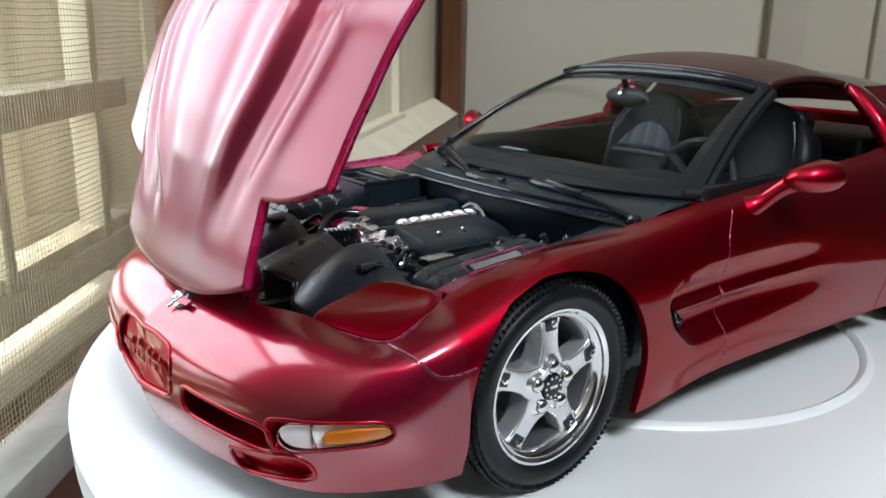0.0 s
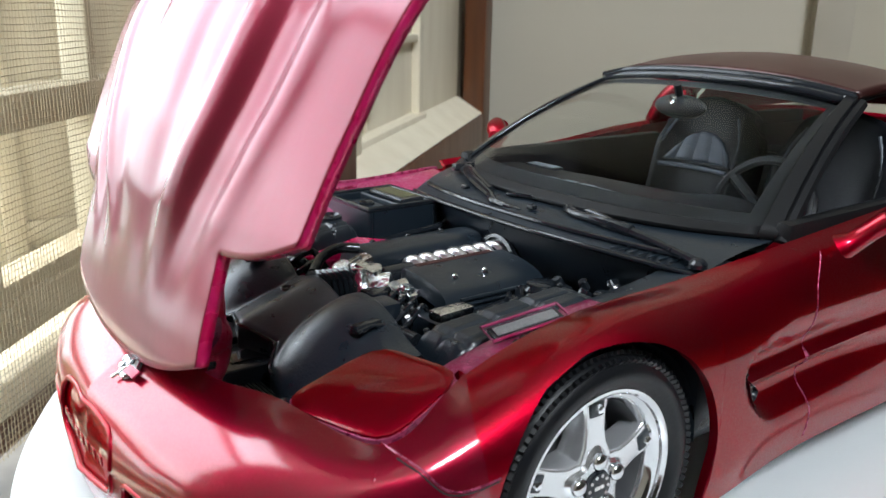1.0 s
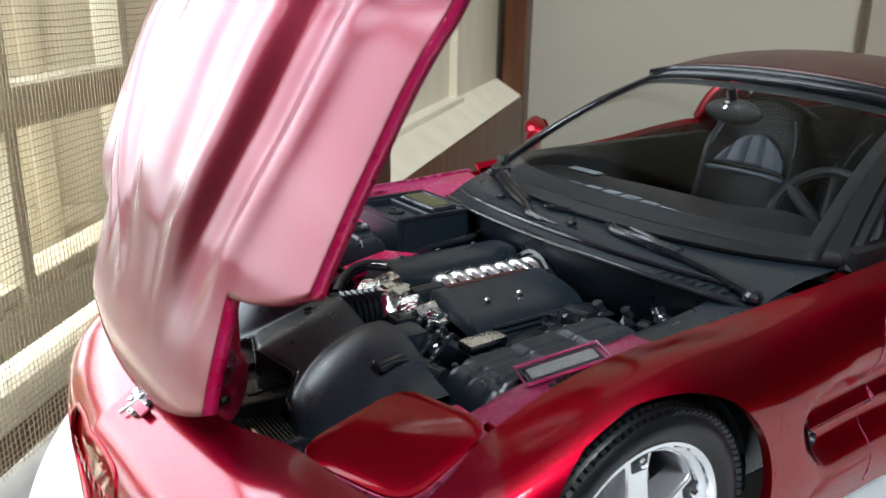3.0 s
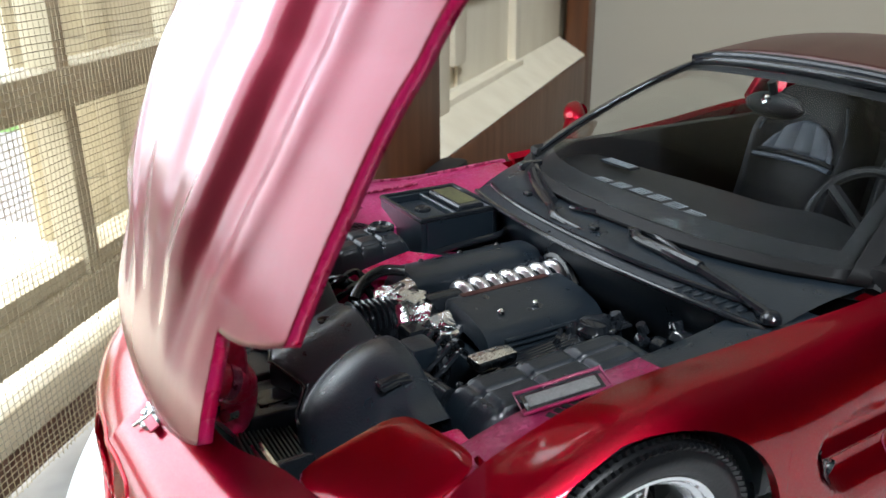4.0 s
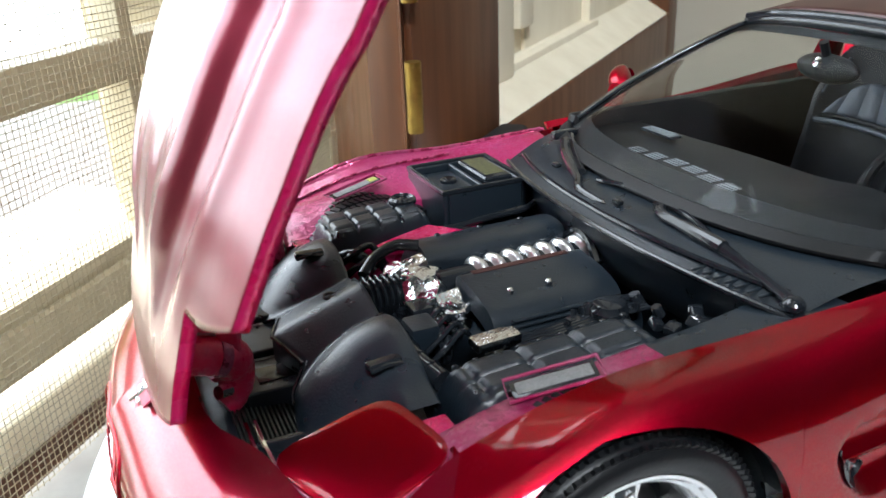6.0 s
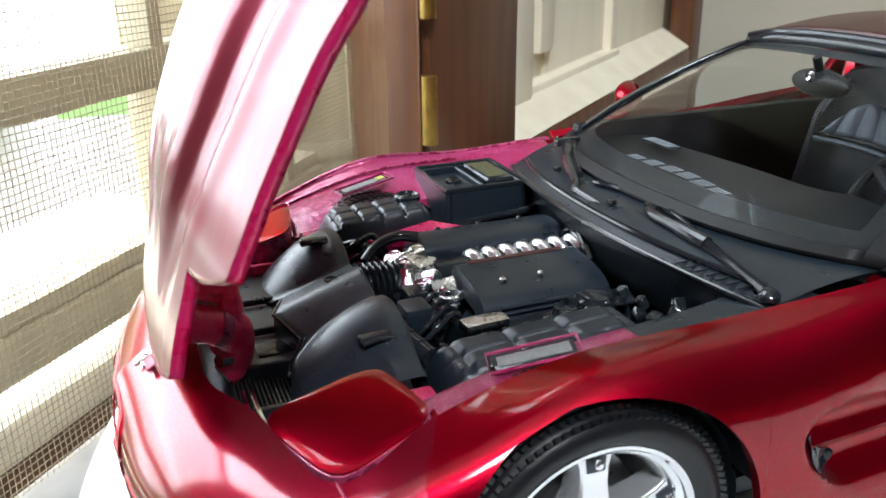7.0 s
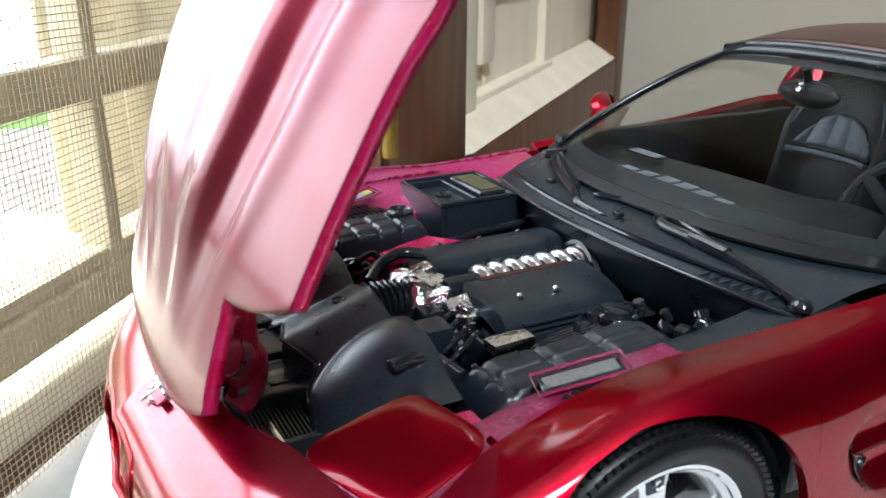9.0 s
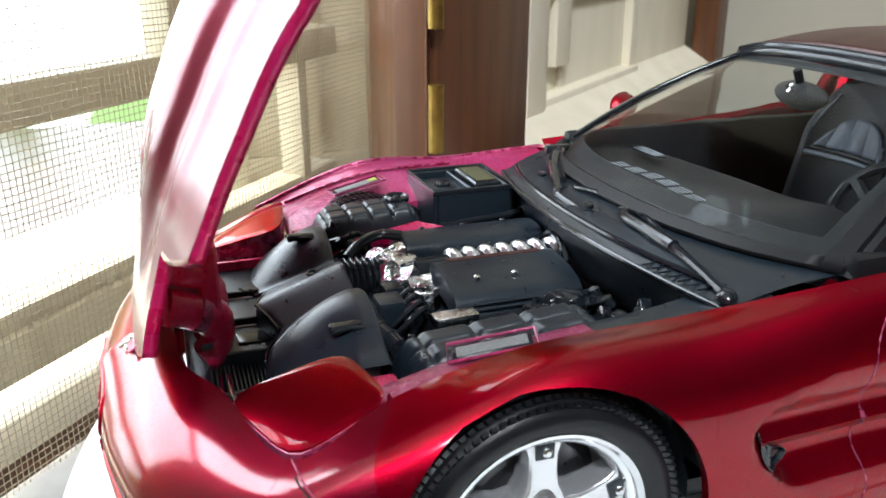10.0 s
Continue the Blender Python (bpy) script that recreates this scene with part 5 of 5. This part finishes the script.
def cover(profile, x0, x1, name, label):
    """A long engine cover of that cross-section (y, z), with rounded ends."""
    n = len(profile) - 1

    def at(u, v):
        p = curve([(a, b, 0) for a, b in profile], n * v)
        e = max(0, abs(2 * u - 1) - 0.93) / 0.07
        cy, cz = sum(a for a, b in profile) / (n + 1), min(b for a, b in profile)
        k = 1 - 0.35 * e ** 3
        return Vector((x0 + (x1 - x0) * u, cy + (p.x - cy) * (1 - 0.10 * e ** 3), cz + (p.y - cz) * k))
    return part(name, grid(41, 33, at), black, car, label, 50)


cover([(-0.025, 0.56), (-0.03, 0.635), (-0.015, 0.655), (0.03, 0.655), (0.10, 0.648), (0.165, 0.63), (0.195, 0.605), (0.20, 0.575), (0.20, 0.50)], 0.0, -0.405, "coil_cover", "satin black coil cover over the cylinder bank")
cover([(-0.36, 0.50), (-0.36, 0.58), (-0.345, 0.625), (-0.30, 0.66), (-0.25, 0.675), (-0.19, 0.675), (-0.155, 0.66), (-0.145, 0.63), (-0.145, 0.55)], 0.035, -0.445, "coil_cover", "satin black coil cover over the cylinder bank")
for x in (-0.10, -0.215):
    part("cover_bolt", lathe([(0, 0.011), (0.008, 0.010), (0.012, 0.005), (0.012, 0)], 12, "z", (x, 0.12, 0.645)), chrome, car)
for k in range(4):
    part("cover_rib", tube([(-0.06, 0.202 + 0.002 * k, 0.605 - 0.016 * k), (-0.30, 0.202 + 0.002 * k, 0.605 - 0.016 * k)], 0.006, 6), black, car)
part("red_strip", box(-0.20, -0.012, 0.6575, 0.30, 0.022, 0.002, 0.0), mat("dull_red_print", (0.045, 0.012, 0.010), 0.5), car, "dull red printed strip on the coil cover")
for k in range(7):
    x = -0.105 - 0.0555 * k
    rn = bmesh.new()
    bmesh.ops.create_uvsphere(rn, u_segments=24, v_segments=14, radius=1, matrix=Matrix.Translation((x, -0.092, 0.620)) @ Matrix.Rotation(0.2, 4, "Z") @ Matrix.Diagonal((0.0255, 0.054, 0.041, 1)))
    part("intake_runner", rn, satin_silver, car, "polished egg-shaped intake runner", 70)
part("manifold_plenum", tube([(0.02, -0.09, 0.60), (-0.44, -0.09, 0.60)], 0.045, 14), trim_black, car)
part("rear_hose", tube([curve([(-0.43, -0.16, 0.63), (-0.445, -0.10, 0.672), (-0.44, -0.03, 0.665), (-0.43, 0.03, 0.62)], 3 * i / 12) for i in range(13)], 0.016, 8), trim_black, car)
castings("connector", 11, 22, (-0.31, 0.235, 0.585), (0.12, 0.05, 0.03), 0.02, 0.05, trim_black, "small glossy black connector")
for k in range(5):
    y = 0.21 + 0.012 * k
    part("fuel_line", tube([curve([(-0.02, y, 0.56), (-0.12, y + 0.02, 0.578), (-0.28, y + 0.015, 0.59), (-0.42, y + 0.03, 0.60)], 3 * i / 14) for i in range(15)], 0.006, 6), trim_black, car)


def quilt(u, v, x0, x1, y0, y1, z0, z1, cells, rise):
    """A padded cover with sewn-looking grooves."""
    x, y = x0 + (x1 - x0) * u, y0 + (y1 - y0) * v
    rim = min(1, (1 - abs(2 * u - 1) ** 6) * 1.2) * min(1, (1 - abs(2 * v - 1) ** 4) * 1.3)
    g = 1 - smooth(0.45, 0.9, rim) * (0.35 * math.exp(-((u * cells % 1 - 0.5) / 0.07) ** 2) + 0.25 * math.exp(-((v * 3 % 1 - 0.5) / 0.09) ** 2))
    return Vector((x, y, z0 + (z1 - z0) * u - 0.08 + 0.08 * max(0, rim) ** 0.5 + rise * max(0, rim) * g))


part("coolant_tank", grid(81, 41, lambda u, v: quilt(u, v, 0.24, -0.12, -0.64 + 0.02 * u, -0.435 + 0.02 * u, 0.632, 0.662, 5, 0.04)), black, car, "quilted black coolant tank cover", 60)
part("tank_cap", lathe([(0.0, 0.045), (0.014, 0.045), (0.02, 0.036), (0.012, 0.03), (0.014, 0.012), (0.02, 0)], 28, "z", (-0.055, -0.545, 0.69)), trim_black, car)
part("tank_body", span(-0.10, 0.21, -0.60, -0.45, 0.42, 0.60, 0.03), black, car)
part("bay_cover", grid(81, 41, lambda u, v: quilt(u, v, 0.215, -0.30, 0.31 + 0.08 * u, 0.515 + 0.045 * u, 0.585, 0.655, 4, 0.034)), black, car, "padded black wheel housing cover", 60)
part("bay_cover_base", span(-0.30, 0.2, 0.36, 0.50, 0.40, 0.57, 0.03), black, car)
castings("bulkhead_fitting", 21, 10, (-0.40, 0.44, 0.640), (0.06, 0.09, 0.008), 0.02, 0.04, trim_black, "low black fitting by the bulkhead")

# magenta inner wheel house and strip, showing between the black parts
part("inner_wing", span(-0.30, 0.26, -0.46, -0.36, 0.40, 0.605, 0.03), inner, car, "magenta painted inner wing")
patch = bmesh.new()
tops = [Vector(p) for p in ((0.150, -0.380, 0.622), (0.02, -0.402, 0.640), (-0.09, -0.418, 0.652), (-0.175, -0.325, 0.650), (-0.10, -0.318, 0.648), (0.0, -0.318, 0.640))]
upper, under = [patch.verts.new(p) for p in tops], [patch.verts.new(p - Vector((0, 0, 0.03))) for p in tops]
patch.faces.new(upper), patch.faces.new(under[::-1])
for k in range(6):
    patch.faces.new((upper[k], under[k], under[(k + 1) % 6], upper[(k + 1) % 6]))
bmesh.ops.recalc_face_normals(patch, faces=patch.faces)
bmesh.ops.bevel(patch, geom=list(patch.edges), offset=0.004, segments=2, affect="EDGES")
part("inner_wing", patch, inner, car, "flat magenta patch of the inner wing")
for side in (1, -1):
    part("headlamp_well", span(0.33, 0.60, side * 0.43 - (0.04 if side < 0 else 0), side * 0.45 - (0.04 if side < 0 else 0), 0.36, 0.56, 0.008), inner, car)
    part("headlamp_well", span(0.24, 0.30, side * 0.46, side * 0.66, 0.40, 0.585, 0.01), inner, car)

# fuse tray
ob = part("fuse_tray", span(-0.46, -0.175, -0.765, -0.47, 0.56, 0.700, 0.03, seg=3), black, car, "open black fuse tray with two covers")
for x0, x1, y0, y1 in ((-0.47, -0.45, -0.775, -0.46), (-0.185, -0.165, -0.775, -0.46), (-0.45, -0.185, -0.775, -0.755), (-0.45, -0.185, -0.48, -0.46), (-0.325, -0.31, -0.755, -0.48)):
    part("tray_wall", span(x0, x1, y0, y1, 0.58, 0.724, 0.009, seg=3), black, ob)
part("tray_rim", tube([(-0.465, -0.77, 0.724), (-0.17, -0.77, 0.724), (-0.17, -0.465, 0.724), (-0.465, -0.465, 0.724), (-0.465, -0.77, 0.724)], 0.011, 8), trim_black, ob)
part("fuse_cover", span(-0.295, -0.20, -0.69, -0.53, 0.68, 0.712, 0.008), black, ob)
part("fuse_knob", lathe([(0.0, 0.03), (0.012, 0.028), (0.016, 0.02), (0.016, 0.0)], 20, "z", (-0.245, -0.60, 0.710)), trim_black, ob)
part("relay_cover", span(-0.44, -0.335, -0.735, -0.50, 0.64, 0.738, 0.016, seg=3), trim_black, ob)
part("relay_label", span(-0.425, -0.35, -0.715, -0.53, 0.7382, 0.7394), vary(mat("printed_label", (0.10, 0.10, 0.035), 0.5), 1500, 1.0, (0.02, 0.02, 0.02), stretch=(1, 3, 1)), ob, "small printed label")
part("tray_cable", tube([curve([(-0.10, -0.43, 0.62), (-0.2, -0.45, 0.61), (-0.32, -0.44, 0.625), (-0.44, -0.42, 0.64), (-0.50, -0.43, 0.66)], 4 * i / 20) for i in range(21)], 0.012, 8), trim_black, car)
part("tray_cable", tube([curve([(-0.02, -0.42, 0.60), (-0.16, -0.425, 0.615), (-0.28, -0.41, 0.60), (-0.40, -0.39, 0.615)], 3 * i / 20) for i in range(21)], 0.009, 8), trim_black, car)
for k, (y0, z0) in enumerate(((-0.40, 0.56), (-0.34, 0.60), (-0.31, 0.57))):
    part("vacuum_hose", tube([curve([(0.24, y0, z0), (0.19, y0 + 0.03, z0 + 0.05), (0.13, y0 + 0.01, z0 + 0.055), (0.10, y0 + 0.05, z0)], 3 * i / 14) for i in range(15)], 0.011, 8), trim_black, car)

# plates on the gutters, cowl fittings, wipers
for side in (1, -1):
    m = Matrix.Translation((0.045, 0.583, 0.681)) @ Matrix.Rotation(-0.29, 4, "Z") @ Matrix.Rotation(0.20, 4, "Y") @ Matrix.Rotation(-0.12, 4, "X")
    if side < 0:
        m = Matrix.Translation((0.04, -0.738, 0.70)) @ Matrix.Rotation(0.19, 4, "Z") @ Matrix.Rotation(0.16, 4, "Y")
    plate = part("gutter_plate", box(0, 0, 0, 0.165, 0.036, 0.006, 0.002, m), vary(mat("grey_label", (0.24, 0.25, 0.25), 0.45), 2500, 0.9, (0.10, 0.10, 0.11), stretch=(1, 4, 1)), car, "grey printed data plate")
    part("plate_frame", box(0, 0, -0.003, 0.185, 0.054, 0.006, 0.002, m), trim_black, plate)
    border = [m @ Vector((x, y, 0.002)) for x, y in ((-0.103, -0.036), (0.103, -0.036), (0.103, 0.036), (-0.103, 0.036), (-0.103, -0.036))]
    part("plate_border", tube(border, 0.0045, 8), gutter, plate, "raised magenta border")
    if side < 0:
        part("plate_tag", box(-0.066, 0, 0.004, 0.03, 0.03, 0.003, 0.001, m), mat("yellow_green_print", (0.35, 0.36, 0.08), 0.5), plate, "yellow-green tag on the plate")
def path(keys, n):
    return [curve(keys, (len(keys) - 1) * i / n) for i in range(n + 1)]


wiper = part("wiper", tube(path([(-0.548, -0.165, 0.795), (-0.578, -0.05, 0.802), (-0.588, 0.10, 0.804), (-0.578, 0.25, 0.797), (-0.552, 0.36, 0.786)], 24), [0.006] + [0.0085] * 23 + [0.006], 8), trim_black, car, "black windscreen wiper")
part("wiper_rubber", tube(path([(-0.558, -0.165, 0.789), (-0.588, -0.05, 0.796), (-0.598, 0.10, 0.798), (-0.588, 0.25, 0.791), (-0.562, 0.36, 0.780)], 24), 0.005, 6), black, wiper)
part("wiper_arm", tube(path([(-0.560, 0.13, 0.802), (-0.535, 0.17, 0.797), (-0.533, 0.28, 0.795), (-0.541, 0.40, 0.785)], 16), [0.010, 0.016, 0.017, 0.017, 0.015, 0.014, 0.014, 0.014, 0.014, 0.014, 0.015, 0.016, 0.017, 0.018, 0.019, 0.020, 0.020], 10), trim_black, wiper)
part("wiper_shank", tube(path([(-0.541, 0.40, 0.783), (-0.536, 0.50, 0.774), (-0.522, 0.655, 0.754)], 10), [0.017, 0.015, 0.014, 0.013, 0.012, 0.012, 0.012, 0.012, 0.012, 0.014, 0.015], 8), trim_black, wiper)
part("arm_joint", tube([(-0.552, 0.125, 0.79), (-0.552, 0.125, 0.812)], 0.013, 12), trim_black, wiper)
wiper2 = part("wiper", tube(path([(-0.70, -0.56, 0.815), (-0.655, -0.48, 0.815), (-0.60, -0.37, 0.806), (-0.548, -0.25, 0.796)], 14), 0.012, 8), trim_black, car, "black windscreen wiper")
part("wiper_arm", tube(path([(-0.64, -0.50, 0.818), (-0.585, -0.40, 0.806), (-0.515, -0.22, 0.788), (-0.480, -0.15, 0.780), (-0.492, -0.03, 0.765)], 18), [0.018] * 8 + [0.015] * 6 + [0.011] * 5, 10), trim_black, wiper2)
part("arm_joint", tube([(-0.492, -0.035, 0.755), (-0.492, -0.035, 0.776)], 0.014, 12), trim_black, wiper2)
part("cowl_face", grid(41, 9, lambda u, v: cowl(u, 0) + Vector((-0.02 - 0.05 * v * v, 0, -0.008 - 0.17 * v))), black, car, "dark front face of the cowl", 60)
part("cowl_rib", tube([cowl(0.05 + 0.9 * i / 30, 0.22) + Vector((0, 0, 0.006)) for i in range(31)], 0.009, 8), trim_black, car)

# filler cap, bolts and small clips round the bay
part("filler_cap", lathe([(0.0, 0.05), (0.012, 0.05), (0.02, 0.044), (0.03, 0.042), (0.034, 0.034), (0.034, 0.0)], 28, "z", (-0.31, 0.265, 0.60)), trim_black, car, "glossy black filler cap")
for k in range(9):
    part("bay_bolt", lathe([(0, 0.009), (0.006, 0.009), (0.009, 0.005), (0.009, 0)], 10, "z", (0.16 - 0.052 * k, 0.335 + 0.008 * k, 0.602 + 0.008 * k)), trim_black, car)
for k in range(6):
    part("hose_clip", tube([curve([(0.235, 0.03, 0.60), (0.215, 0.12, 0.592), (0.215, 0.22, 0.585), (0.19, 0.33, 0.575)], 0.3 + 0.45 * k), curve([(0.235, 0.03, 0.60), (0.215, 0.12, 0.592), (0.215, 0.22, 0.585), (0.19, 0.33, 0.575)], 0.36 + 0.45 * k)], 0.029, 12), trim_black, car)
for k in range(5):
    y0 = 0.02 + 0.045 * k
    part("spark_lead", tube([curve([(0.06, y0, 0.60), (0.09, y0 + 0.02, 0.625), (0.13, y0 + 0.03, 0.60), (0.17, y0 + 0.02, 0.56)], 3 * i / 12) for i in range(13)], 0.0075, 6), trim_black, car)
for x, y in ((-0.06, -0.27), (-0.20, -0.27), (-0.34, -0.27)):
    part("cover_bolt", lathe([(0, 0.011), (0.006, 0.010), (0.010, 0.005), (0.010, 0)], 12, "z", (x, y, 0.668)), trim_black, car)

# wiper pivots, washer jets and a bracket on the cowl
for x, y, z in ((-0.522, 0.655, 0.742),):
    part("wiper_pivot", lathe([(0.0, 0.026), (0.012, 0.026), (0.02, 0.02), (0.026, 0.012), (0.028, 0.0)], 20, "z", (x, y, z)), trim_black, car, "round black wiper pivot cap")
for y in (-0.32, 0.02, 0.30):
    p = cowl(0.5 + y / 1.35, 0.55)
    part("washer_jet", box(p.x, p.y, p.z + 0.008, 0.022, 0.03, 0.014, 0.004), trim_black, car)
part("cowl_bracket", box(-0.70, -0.60, 0.812, 0.10, 0.03, 0.03, 0.008, Matrix()), trim_black, car, "small black bracket at the screen's corner")
for k in range(7):
    p = cowl(0.80 + 0.022 * k, 0.12)
    part("cowl_slat", box(p.x, p.y, p.z + 0.005, 0.05, 0.008, 0.006, 0.002), black, car)
